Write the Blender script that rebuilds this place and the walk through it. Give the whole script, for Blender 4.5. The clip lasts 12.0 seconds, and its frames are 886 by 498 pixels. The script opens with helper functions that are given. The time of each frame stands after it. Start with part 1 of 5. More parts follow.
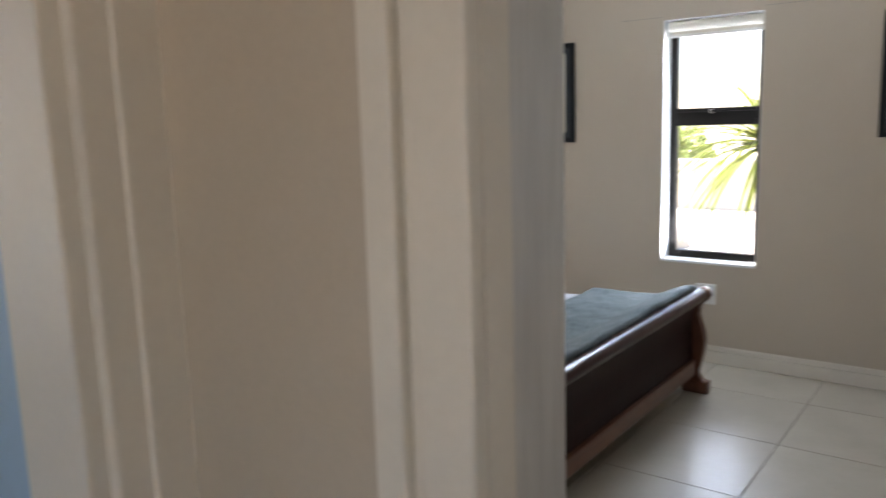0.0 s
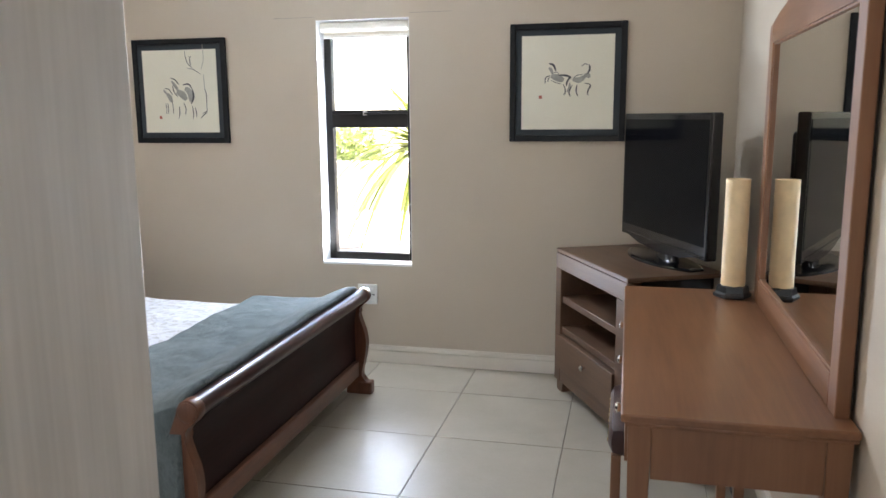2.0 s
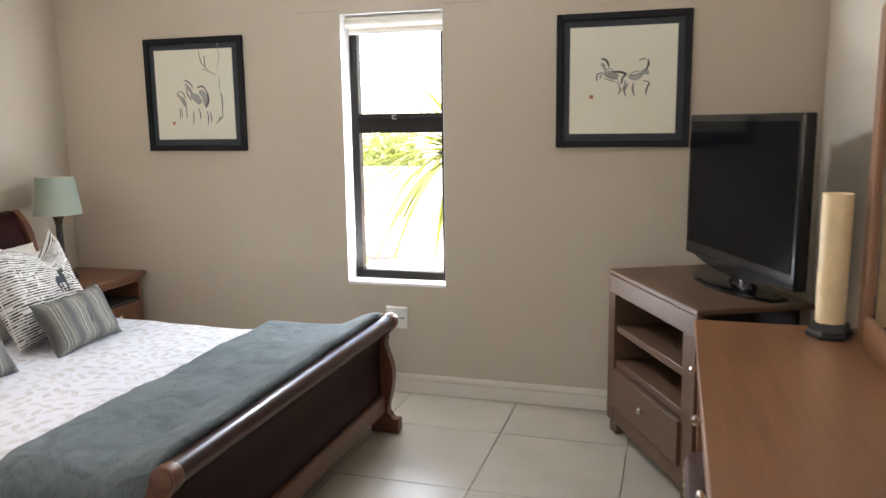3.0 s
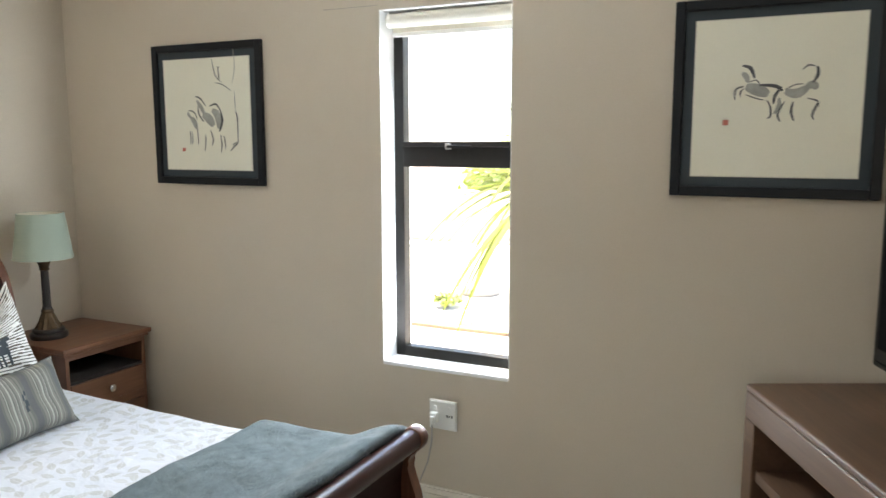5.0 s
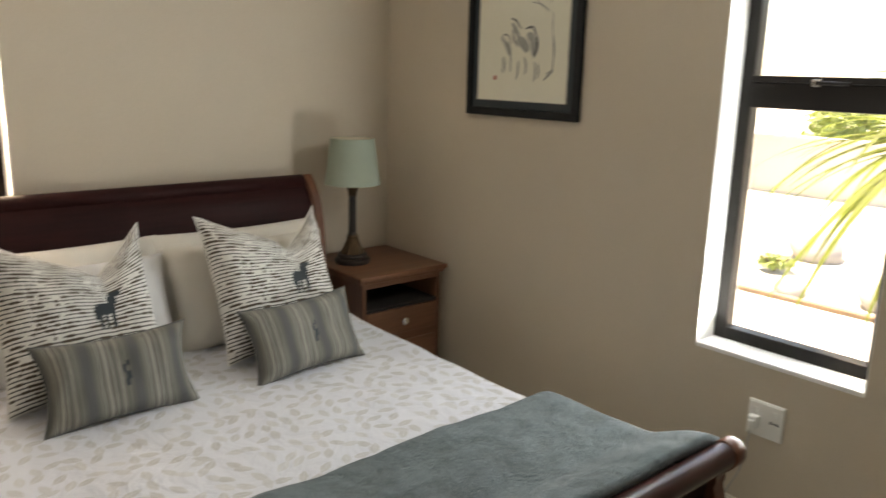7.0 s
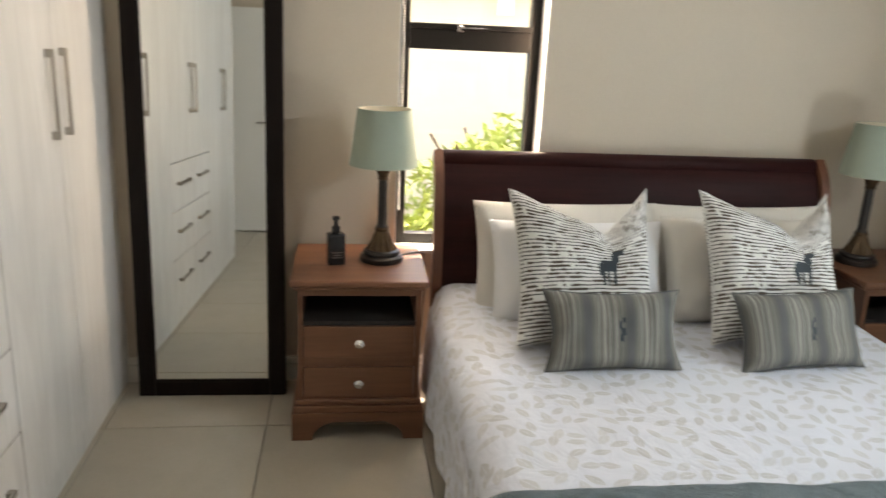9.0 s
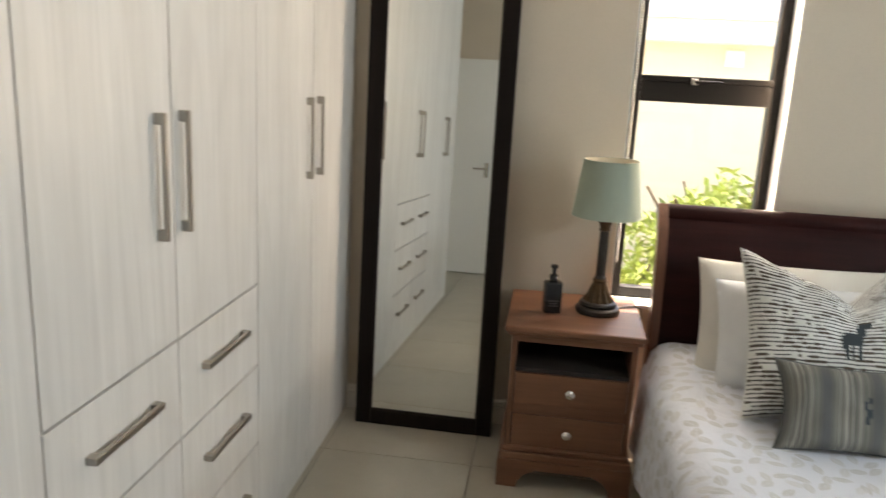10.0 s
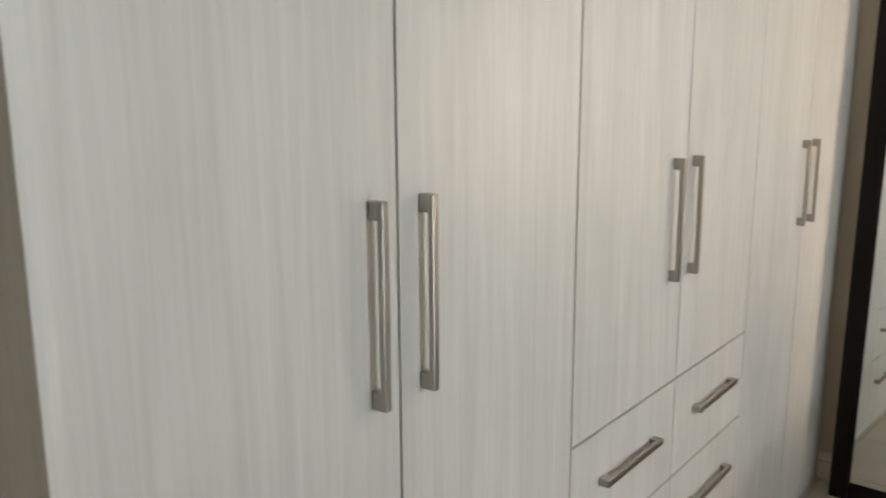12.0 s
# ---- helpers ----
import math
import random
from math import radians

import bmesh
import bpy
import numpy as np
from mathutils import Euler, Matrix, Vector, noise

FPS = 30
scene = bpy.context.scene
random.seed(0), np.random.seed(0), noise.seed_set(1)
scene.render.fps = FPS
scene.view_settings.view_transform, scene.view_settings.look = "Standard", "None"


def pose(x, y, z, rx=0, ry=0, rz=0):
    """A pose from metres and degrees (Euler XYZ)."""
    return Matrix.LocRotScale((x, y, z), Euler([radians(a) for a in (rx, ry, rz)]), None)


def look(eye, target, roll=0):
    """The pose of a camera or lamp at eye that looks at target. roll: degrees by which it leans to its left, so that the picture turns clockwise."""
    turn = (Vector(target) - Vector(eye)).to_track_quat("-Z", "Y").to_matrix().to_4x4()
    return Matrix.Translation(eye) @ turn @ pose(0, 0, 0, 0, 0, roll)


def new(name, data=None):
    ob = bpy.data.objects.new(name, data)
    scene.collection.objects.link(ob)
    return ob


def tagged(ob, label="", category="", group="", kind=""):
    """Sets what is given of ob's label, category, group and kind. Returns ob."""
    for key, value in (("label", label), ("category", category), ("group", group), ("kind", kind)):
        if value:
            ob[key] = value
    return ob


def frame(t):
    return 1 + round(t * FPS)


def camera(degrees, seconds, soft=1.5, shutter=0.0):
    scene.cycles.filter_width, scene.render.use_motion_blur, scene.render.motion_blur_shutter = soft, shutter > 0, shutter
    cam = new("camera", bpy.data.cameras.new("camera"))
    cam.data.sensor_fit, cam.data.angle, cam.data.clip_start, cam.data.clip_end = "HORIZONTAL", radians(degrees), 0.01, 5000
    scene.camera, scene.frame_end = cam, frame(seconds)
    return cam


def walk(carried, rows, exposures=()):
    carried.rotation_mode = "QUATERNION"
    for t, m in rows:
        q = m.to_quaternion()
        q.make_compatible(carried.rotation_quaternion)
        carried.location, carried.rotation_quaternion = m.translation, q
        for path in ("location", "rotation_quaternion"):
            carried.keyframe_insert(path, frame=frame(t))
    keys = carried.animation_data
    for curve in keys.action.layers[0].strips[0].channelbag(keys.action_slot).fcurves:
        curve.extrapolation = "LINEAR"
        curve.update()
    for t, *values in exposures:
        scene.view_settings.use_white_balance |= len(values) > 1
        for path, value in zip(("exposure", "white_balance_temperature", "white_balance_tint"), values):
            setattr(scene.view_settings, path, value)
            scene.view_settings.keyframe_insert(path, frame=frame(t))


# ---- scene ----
cam = camera(59.8, 12.0, shutter=0.4)
PATH = [
    (0, (-0.195, 0.039, 1.548), (-1.381, 1.615, 1.22), -1.8),
    (0.5, (-0.149, 0.064, 1.535), (-1.056, 1.82, 1.231), -1.0),
    (1, (-0.129, 0.092, 1.534), (-0.818, 1.946, 1.238), -0.7),
    (1.5, (-0.119, 0.128, 1.526), (-0.632, 2.036, 1.214), -0.7),
    (2, (-0.142, 0.258, 1.53), (-0.602, 2.175, 1.193), -0.4),
    (2.5, (-0.168, 0.49, 1.558), (-0.672, 2.396, 1.224), -0.4),
    (3, (-0.226, 0.759, 1.528), (-0.796, 2.648, 1.202), -0.8),
    (3.2, (-0.25, 0.894, 1.529), (-0.85, 2.775, 1.214), -0.7),
    (5, (-0.332, 1.952, 1.58), (-1.207, 3.729, 1.302), -0.1),
    (5.5, (-0.353, 2.134, 1.599), (-1.389, 3.819, 1.305), 1.1),
    (6, (-0.435, 2.243, 1.592), (-1.615, 3.825, 1.268), 1.3),
    (6.5, (-0.547, 2.3, 1.58), (-1.851, 3.771, 1.212), 0.6),
    (7, (-0.595, 2.325, 1.567), (-2.072, 3.595, 1.115), 1.5),
    (7.2, (-0.624, 2.324, 1.563), (-2.163, 3.508, 1.082), 2.4),
    (8.8, (-0.662, 2.155, 1.548), (-2.547, 2.52, 0.985), 2.7),
    (9, (-0.663, 2.146, 1.553), (-2.568, 2.401, 0.999), 2.7),
    (9.5, (-0.659, 2.118, 1.553), (-2.593, 2.103, 1.046), 2.9),
    (10, (-0.648, 2.068, 1.557), (-2.577, 1.809, 1.097), 2.9),
    (10.5, (-0.62, 2.03, 1.558), (-2.505, 1.514, 1.134), 2.2),
    (11, (-0.587, 1.981, 1.555), (-2.368, 1.164, 1.159), 1.2),
    (11.5, (-0.56, 1.948, 1.553), (-2.203, 0.874, 1.171), 0.1),
    (12, (-0.544, 1.915, 1.552), (-2.065, 0.671, 1.183), -0.3),
]
EXPOSURES = [(0, 2.65, 6800, 18), (0.5, 3.05, 6300, 15), (1, 3.2, 6400, 15), (2, 3.25, 6800, 18), (3.2, 3.15, 7500, 20), (5, 3.1, 7200, 13), (5.5, 2.85, 7500, 14), (6.3, 2.5, 8000, 15), (7, 2.4, 8600, 16), (9, 2.75, 7700, 14), (10.5, 2.55, 7600, 13), (12, 2.5, 7500, 13)]
walk(cam, [(t, look(eye, target, roll)) for t, eye, target, roll in PATH], EXPOSURES)

# ---- world and light ----
SUN_ELEV, SUN_AZ = 71.0, 287.0   # degrees; azimuth from north (+y) clockwise
world = bpy.data.worlds.new("sky")
scene.world = world
world.use_nodes = True
wn = world.node_tree
sky = wn.nodes.new("ShaderNodeTexSky")
sky.sky_type, sky.sun_disc = "NISHITA", False
sky.sun_elevation, sky.sun_rotation = radians(SUN_ELEV), radians(SUN_AZ)
wn.links.new(sky.outputs[0], wn.nodes["Background"].inputs[0])
wn.nodes["Background"].inputs[1].default_value = 0.15
sun_data = bpy.data.lights.new("sun", "SUN")
sun_data.energy, sun_data.angle, sun_data.color = 4.5, radians(0.5), (1.0, 0.95, 0.87)
sun = new("sun", sun_data)
sd = Vector((math.sin(radians(SUN_AZ)) * math.cos(radians(SUN_ELEV)), math.cos(radians(SUN_AZ)) * math.cos(radians(SUN_ELEV)), math.sin(radians(SUN_ELEV))))
sun.matrix_world = look((-8, 8, 12), Vector((-8, 8, 12)) - sd)


def opening_lamp(name, at, aim, w, h, watts, colour):
    """An area lamp in a window's opening, standing in for the daylight that comes in there."""
    d = bpy.data.lights.new(name, "AREA")
    d.shape, d.size, d.size_y, d.energy, d.color = "RECTANGLE", w, h, watts, colour
    new(name, d).matrix_world = look(at, aim)


SKY_BLUE, SUNLIT = (0.66, 0.83, 1.0), (1.0, 0.86, 0.70)
opening_lamp("ground_light_north", (-1.707, 4.775, 0.656), (-1.707, 3.60, 2.30), 0.44, 0.056, 4.6, (0.70, 0.85, 1.0))
opening_lamp("sky_light_north_head", (-1.707, 4.772, 1.985), (-1.707, 4.30, 1.80), 0.46, 0.03, 5.0, SKY_BLUE)
opening_lamp("sunlit_wall_light_west", (-3.938, 2.964, 1.42), (-3.1, 1.2, 1.42), 0.07, 1.20, 3.6, SUNLIT)
opening_lamp("sky_light_west_head", (-3.983, 2.668, 2.096), (-3.583, 2.568, 1.20), 0.03, 0.52, 1.0, (0.9, 0.95, 1.0))
# added fill lamp behind the camera to brighten the passage; no known window there
opening_lamp("passage_fill_light", (0.1, -2.03, 1.45), (0.0, 0.6, 1.55), 0.96, 0.86, 0.55, (0.95, 0.97, 1.0))


# ---- materials ----
def nodes_of(name):
    m = bpy.data.materials.new(name)
    m.use_nodes = True
    return m, m.node_tree.nodes, m.node_tree.links, m.node_tree.nodes["Principled BSDF"]


def mix_rgb(n, l, fac, a, b):
    x = n.new("ShaderNodeMix")
    x.data_type = "RGBA"
    for sock, v in ((x.inputs[0], fac), (x.inputs[6], a), (x.inputs[7], b)):
        if isinstance(v, bpy.types.NodeSocket):
            l.new(v, sock)
        else:
            sock.default_value = v if isinstance(v, float) else (*v, 1)
    return x.outputs[2]


def math_node(n, l, op, a, b=0.0, c=0.0):
    x = n.new("ShaderNodeMath")
    x.operation = op
    for sock, v in zip(x.inputs, (a, b, c)):
        if isinstance(v, bpy.types.NodeSocket):
            l.new(v, sock)
        else:
            sock.default_value = v
    return x.outputs[0]


def coords(n, l, scale=(1, 1, 1), kind="Object"):
    c, m = n.new("ShaderNodeTexCoord"), n.new("ShaderNodeMapping")
    m.inputs["Scale"].default_value = scale
    l.new(c.outputs[kind], m.inputs[0])
    return m.outputs[0]


def noise_tex(n, l, vec, scale, detail=4.0, rough=0.55, dist=0.0):
    x = n.new("ShaderNodeTexNoise")
    x.inputs["Scale"].default_value, x.inputs["Detail"].default_value = scale, detail
    x.inputs["Roughness"].default_value, x.inputs["Distortion"].default_value = rough, dist
    l.new(vec, x.inputs["Vector"])
    return x.outputs["Fac"]


def ramp(n, l, fac, lo, hi):
    x = n.new("ShaderNodeMapRange")
    x.inputs[1].default_value, x.inputs[2].default_value = lo, hi
    l.new(fac, x.inputs[0])
    return x.outputs[0]


def add_bump(n, l, bsdf, height, strength, dist=0.002):
    b = n.new("ShaderNodeBump")
    b.inputs["Strength"].default_value, b.inputs["Distance"].default_value = strength, dist
    l.new(height, b.inputs["Height"])
    l.new(b.outputs[0], bsdf.inputs["Normal"])


def surface(name, base, rough=0.5, vary=0.12, fine=60.0, coarse=2.5, bump=0.15, metal=0.0, kind="Object", spec=0.5):
    """A plain surface with stains at a coarse scale, grain at a fine one, and a light relief."""
    m, n, l, b = nodes_of(name)
    v = coords(n, l, kind=kind)
    big, small = noise_tex(n, l, v, coarse, 5), noise_tex(n, l, v, fine, 3)
    f = math_node(n, l, "MULTIPLY_ADD", small, 0.4, math_node(n, l, "MULTIPLY", big, 0.6))
    f = ramp(n, l, f, 0.3, 0.7)
    lo, hi = [max(0, c * (1 - vary)) for c in base], [min(1, c * (1 + vary)) for c in base]
    l.new(mix_rgb(n, l, f, lo, hi), b.inputs["Base Color"])
    r = n.new("ShaderNodeMapRange")
    r.inputs[3].default_value, r.inputs[4].default_value = rough * 0.85, min(1, rough * 1.15)
    l.new(big, r.inputs[0])
    l.new(r.outputs[0], b.inputs["Roughness"])
    b.inputs["Metallic"].default_value = metal
    b.inputs["Specular IOR Level"].default_value = spec
    if bump:
        add_bump(n, l, b, small, bump)
    return m


def wood(name, dark, light, rough=0.35, axis=1, scale=1.0, bump=0.12, vary=0.0, coat=0.0):
    """Stained wood with the grain along one axis of the object."""
    m, n, l, b = nodes_of(name)
    s = [22.0 * scale] * 3
    s[axis] = 1.3 * scale
    v = coords(n, l, s)
    g = noise_tex(n, l, v, 1.0, 6, 0.62, 0.6)
    fine = noise_tex(n, l, coords(n, l, [c * 6 for c in s]), 1.0, 3)
    big = noise_tex(n, l, coords(n, l), 3.0, 3)
    f = math_node(n, l, "MULTIPLY_ADD", fine, 0.25, math_node(n, l, "MULTIPLY_ADD", big, 0.3, math_node(n, l, "MULTIPLY", g, 0.55)))
    f = ramp(n, l, f, 0.38, 0.72)
    l.new(mix_rgb(n, l, f, dark, light), b.inputs["Base Color"])
    r = n.new("ShaderNodeMapRange")
    r.inputs[3].default_value, r.inputs[4].default_value = rough * 0.8, rough * 1.25
    l.new(big, r.inputs[0])
    l.new(r.outputs[0], b.inputs["Roughness"])
    b.inputs["Coat Weight"].default_value, b.inputs["Coat Roughness"].default_value = coat, 0.12
    add_bump(n, l, b, fine, bump, 0.001)
    return m


PAINT = surface("wall_paint", (0.575, 0.495, 0.395), 0.75, 0.05, 140, 1.3, 0.25)
CEILING_PAINT = surface("ceiling_paint", (0.80, 0.79, 0.76), 0.85, 0.03, 120, 1.5, 0.2)
TRIM_PAINT = surface("white_trim_paint", (0.80, 0.745, 0.655), 0.4, 0.04, 90, 3, 0.08)
REVEAL_PAINT = surface("white_reveal_paint", (0.80, 0.79, 0.77), 0.6, 0.03, 90, 3, 0.1)
DOOR_PAINT = surface("white_door_paint", (0.80, 0.79, 0.75), 0.35, 0.03, 70, 2, 0.08)
BLUE_PAINT = surface("pale_blue_paint", (0.42, 0.58, 0.72), 0.6, 0.05, 90, 2, 0.1)
GROUT = surface("dark_grout", (0.20, 0.175, 0.15), 0.9, 0.2, 200, 4, 0.2)
STEEL = surface("brushed_steel", (0.42, 0.39, 0.35), 0.36, 0.06, 260, 8, 0.1, metal=1.0)
CHROME = surface("satin_chrome", (0.72, 0.70, 0.66), 0.22, 0.03, 200, 8, 0.0, metal=1.0)
ALUMINIUM = surface("dark_bronze_aluminium", (0.010, 0.008, 0.007), 0.42, 0.15, 120, 5, 0.05, spec=0.22)
BLACK_FRAME = surface("black_painted_wood", (0.009, 0.010, 0.012), 0.4, 0.2, 80, 5, 0.1, spec=0.2)
MAT_CARD = surface("slate_grey_card", (0.036, 0.046, 0.053), 0.85, 0.08, 200, 6, 0.1)
BEVEL_CARD = surface("pale_card_edge", (0.62, 0.58, 0.48), 0.85, 0.03, 160, 5, 0.0)
PAPER = surface("cream_art_paper", (0.78, 0.75, 0.62), 0.85, 0.03, 160, 5, 0.08)
INK = surface("grey_ink", (0.10, 0.10, 0.10), 0.9, 0.4, 60, 20, 0.0)
INK_PALE = surface("pale_grey_wash", (0.36, 0.35, 0.31), 0.9, 0.25, 60, 20, 0.0)
RED_INK = surface("red_seal_ink", (0.50, 0.16, 0.12), 0.9, 0.15, 60, 20, 0.0)
MIRROR_FRAME = wood("espresso_wood", (0.006, 0.004, 0.0035), (0.016, 0.010, 0.008), 0.45, 2)
BED_DARK = wood("dark_mahogany_panel", (0.014, 0.0036, 0.0036), (0.034, 0.0085, 0.008), 0.5, 1, 0.6)
BED_ROLL = wood("polished_mahogany_roll", (0.022, 0.006, 0.005), (0.055, 0.016, 0.011), 0.34, 1, 0.6, coat=0.12)
BED_WOOD = wood("mahogany_frame", (0.075, 0.026, 0.013), (0.19, 0.072, 0.036), 0.38, 2, coat=0.1)
BED_RAIL = wood("mahogany_rail", (0.085, 0.032, 0.017), (0.21, 0.085, 0.045), 0.4, 1, coat=0.1)
NIGHT_WOOD = wood("nightstand_cherry", (0.120, 0.049, 0.024), (0.215, 0.094, 0.050), 0.42, 1, 0.7, coat=0.08)
NIGHT_SIDE = wood("nightstand_cherry_upright", (0.112, 0.046, 0.023), (0.20, 0.088, 0.046), 0.42, 2, 0.7, coat=0.08)
LEATHER = surface("dark_red_leather", (0.045, 0.014, 0.012), 0.3, 0.25, 180, 7, 0.35)
BRASS = surface("brass", (0.62, 0.46, 0.22), 0.25, 0.1, 120, 8, 0.0, metal=1.0)
for m in (BED_DARK, MIRROR_FRAME):
    [k for k in m.node_tree.nodes if k.type == "BSDF_PRINCIPLED"][0].inputs["Specular IOR Level"].default_value = 0.12
BOARD_EDGE = surface("grey_board_edge", (0.10, 0.085, 0.07), 0.7, 0.1, 60, 4, 0.1)
# near-black: the shade inside open shelves, put into the colour
RECESS_SHADE = surface("recess_shade", (0.014, 0.009, 0.007), 0.8, 0.2, 60, 4, 0.1)
DRESS_WOOD = wood("dresser_brown", (0.175, 0.074, 0.033), (0.31, 0.137, 0.062), 0.34, 1, 0.5, coat=0.08)
DRESS_SIDE = wood("dresser_brown_upright", (0.20, 0.087, 0.041), (0.30, 0.138, 0.066), 0.42, 2, 0.6)
CAB_WOOD = wood("cabinet_brown", (0.080, 0.041, 0.022), (0.150, 0.080, 0.045), 0.42, 0, 0.6)
CANDLE_WAX = surface("cream_wax", (0.90, 0.69, 0.41), 0.5, 0.1, 30, 8, 0.2)
BLACK_GLOSS = surface("black_gloss_plastic", (0.006, 0.006, 0.007), 0.12, 0.1, 100, 5, 0.0, spec=0.35)
BLACK_STONE = surface("black_lacquer", (0.012, 0.011, 0.011), 0.35, 0.2, 100, 8, 0.1)
SCREEN = surface("dark_screen", (0.004, 0.004, 0.005), 0.10, 0.05, 50, 3, 0.0, spec=0.05)
SHADE = surface("sage_fabric", (0.30, 0.345, 0.278), 0.9, 0.06, 320, 6, 0.35)
SHADE_IN = surface("cream_shade_lining", (0.72, 0.66, 0.52), 0.9, 0.04, 200, 6, 0.1)
BRONZE = surface("antique_bronze", (0.085, 0.052, 0.026), 0.38, 0.45, 60, 22, 0.4, metal=0.7)
LAMP_BLACK = surface("dark_lamp_column", (0.018, 0.013, 0.011), 0.4, 0.3, 80, 12, 0.1)
PLASTIC = surface("white_plastic", (0.82, 0.81, 0.77), 0.35, 0.02, 90, 4, 0.0)
SOCKET_DARK = surface("dark_slot", (0.02, 0.02, 0.02), 0.6, 0.1, 90, 4, 0.0)
CABLE = surface("grey_cable", (0.42, 0.40, 0.38), 0.5, 0.05, 90, 6, 0.0)
CABLE_BLACK = surface("black_cable", (0.015, 0.015, 0.015), 0.5, 0.05, 90, 6, 0.0)
BOTTLE = surface("black_bottle_plastic", (0.010, 0.010, 0.011), 0.2, 0.1, 90, 6, 0.0)
LABEL = surface("faint_grey_print", (0.07, 0.065, 0.06), 0.6, 0.05, 90, 6, 0.0)
BLIND = surface("cream_blind_fabric", (0.74, 0.69, 0.60), 0.85, 0.03, 260, 5, 0.2)
COTTON = surface("ivory_cotton", (0.65, 0.615, 0.555), 0.95, 0.04, 380, 6, 0.4)
COTTON_WHITE = surface("white_cotton", (0.72, 0.715, 0.71), 0.95, 0.03, 380, 6, 0.4)
MATTRESS = surface("white_ticking", (0.75, 0.73, 0.70), 0.95, 0.04, 300, 6, 0.3)
CRACK = surface("hairline_crack_filler", (0.42, 0.37, 0.31), 0.9, 0.1, 100, 6, 0.0)
EXT_WALL = surface("cream_plaster", (0.66, 0.60, 0.48), 0.9, 0.06, 40, 1.2, 0.3)
EXT_WHITE = surface("white_fascia", (0.75, 0.74, 0.72), 0.7, 0.04, 40, 2, 0.1)
ROOF = surface("grey_roof_tiles", (0.24, 0.22, 0.21), 0.85, 0.2, 20, 1.5, 0.3)
SAND = surface("pale_gravel", (0.50, 0.45, 0.37), 0.95, 0.25, 55, 1.2, 0.6)
PAVING = surface("pale_paving", (0.56, 0.52, 0.45), 0.9, 0.12, 40, 1.5, 0.4)
KERB = surface("brown_edging", (0.22, 0.15, 0.09), 0.9, 0.2, 40, 4, 0.3)
LEAF = surface("strap_leaf", (0.085, 0.105, 0.012), 0.6, 0.45, 30, 6, 0.1, spec=0.2)
ln, ll = LEAF.node_tree.nodes, LEAF.node_tree.links
thin = ln.new("ShaderNodeBsdfTranslucent")
thin.inputs["Color"].default_value = (0.20, 0.26, 0.04, 1)
blend = ln.new("ShaderNodeMixShader")
blend.inputs[0].default_value = 0.35
leaf_out = [k for k in ln if k.type == "OUTPUT_MATERIAL"][0]
ll.new([k for k in ln if k.type == "BSDF_PRINCIPLED"][0].outputs[0], blend.inputs[1])
ll.new(thin.outputs[0], blend.inputs[2])
ll.new(blend.outputs[0], leaf_out.inputs["Surface"])
SHRUB = surface("shrub_leaf", (0.28, 0.34, 0.09), 0.6, 0.5, 20, 5, 0.1)
BARK = surface("fibrous_trunk", (0.12, 0.085, 0.055), 0.95, 0.3, 60, 10, 0.5)
STONE = surface("grey_boulder", (0.30, 0.28, 0.25), 0.9, 0.2, 40, 5, 0.5)


def glass_material():
    m, n, l, b = nodes_of("window_glass")
    b.inputs["Base Color"].default_value = (1, 1, 1, 1)
    b.inputs["Roughness"].default_value = 0.0
    b.inputs["IOR"].default_value = 1.45
    b.inputs["Transmission Weight"].default_value = 1.0
    return m


def mirror_material():
    m, n, l, b = nodes_of("silvered_mirror")
    b.inputs["Base Color"].default_value = (0.86, 0.88, 0.86, 1)
    b.inputs["Metallic"].default_value, b.inputs["Roughness"].default_value = 1.0, 0.012
    return m


def tile_material():
    m, n, l, b = nodes_of("beige_porcelain")
    v = coords(n, l, kind="Object")
    info = n.new("ShaderNodeObjectInfo")
    shift = n.new("ShaderNodeVectorMath")
    shift.operation = "ADD"
    scl = n.new("ShaderNodeVectorMath")
    scl.operation = "SCALE"
    scl.inputs[0].default_value = (37, 53, 11)
    l.new(info.outputs["Random"], scl.inputs["Scale"])
    l.new(v, shift.inputs[0])
    l.new(scl.outputs[0], shift.inputs[1])
    cloud = noise_tex(n, l, shift.outputs[0], 3.2, 6, 0.6, 0.4)
    grit = noise_tex(n, l, shift.outputs[0], 90, 3)
    f = math_node(n, l, "MULTIPLY_ADD", grit, 0.22, math_node(n, l, "MULTIPLY", cloud, 0.78))
    l.new(mix_rgb(n, l, f, (0.31, 0.268, 0.202), (0.49, 0.443, 0.362)), b.inputs["Base Color"])
    b.inputs["Roughness"].default_value = 0.36
    b.inputs["IOR"].default_value = 1.55
    return m


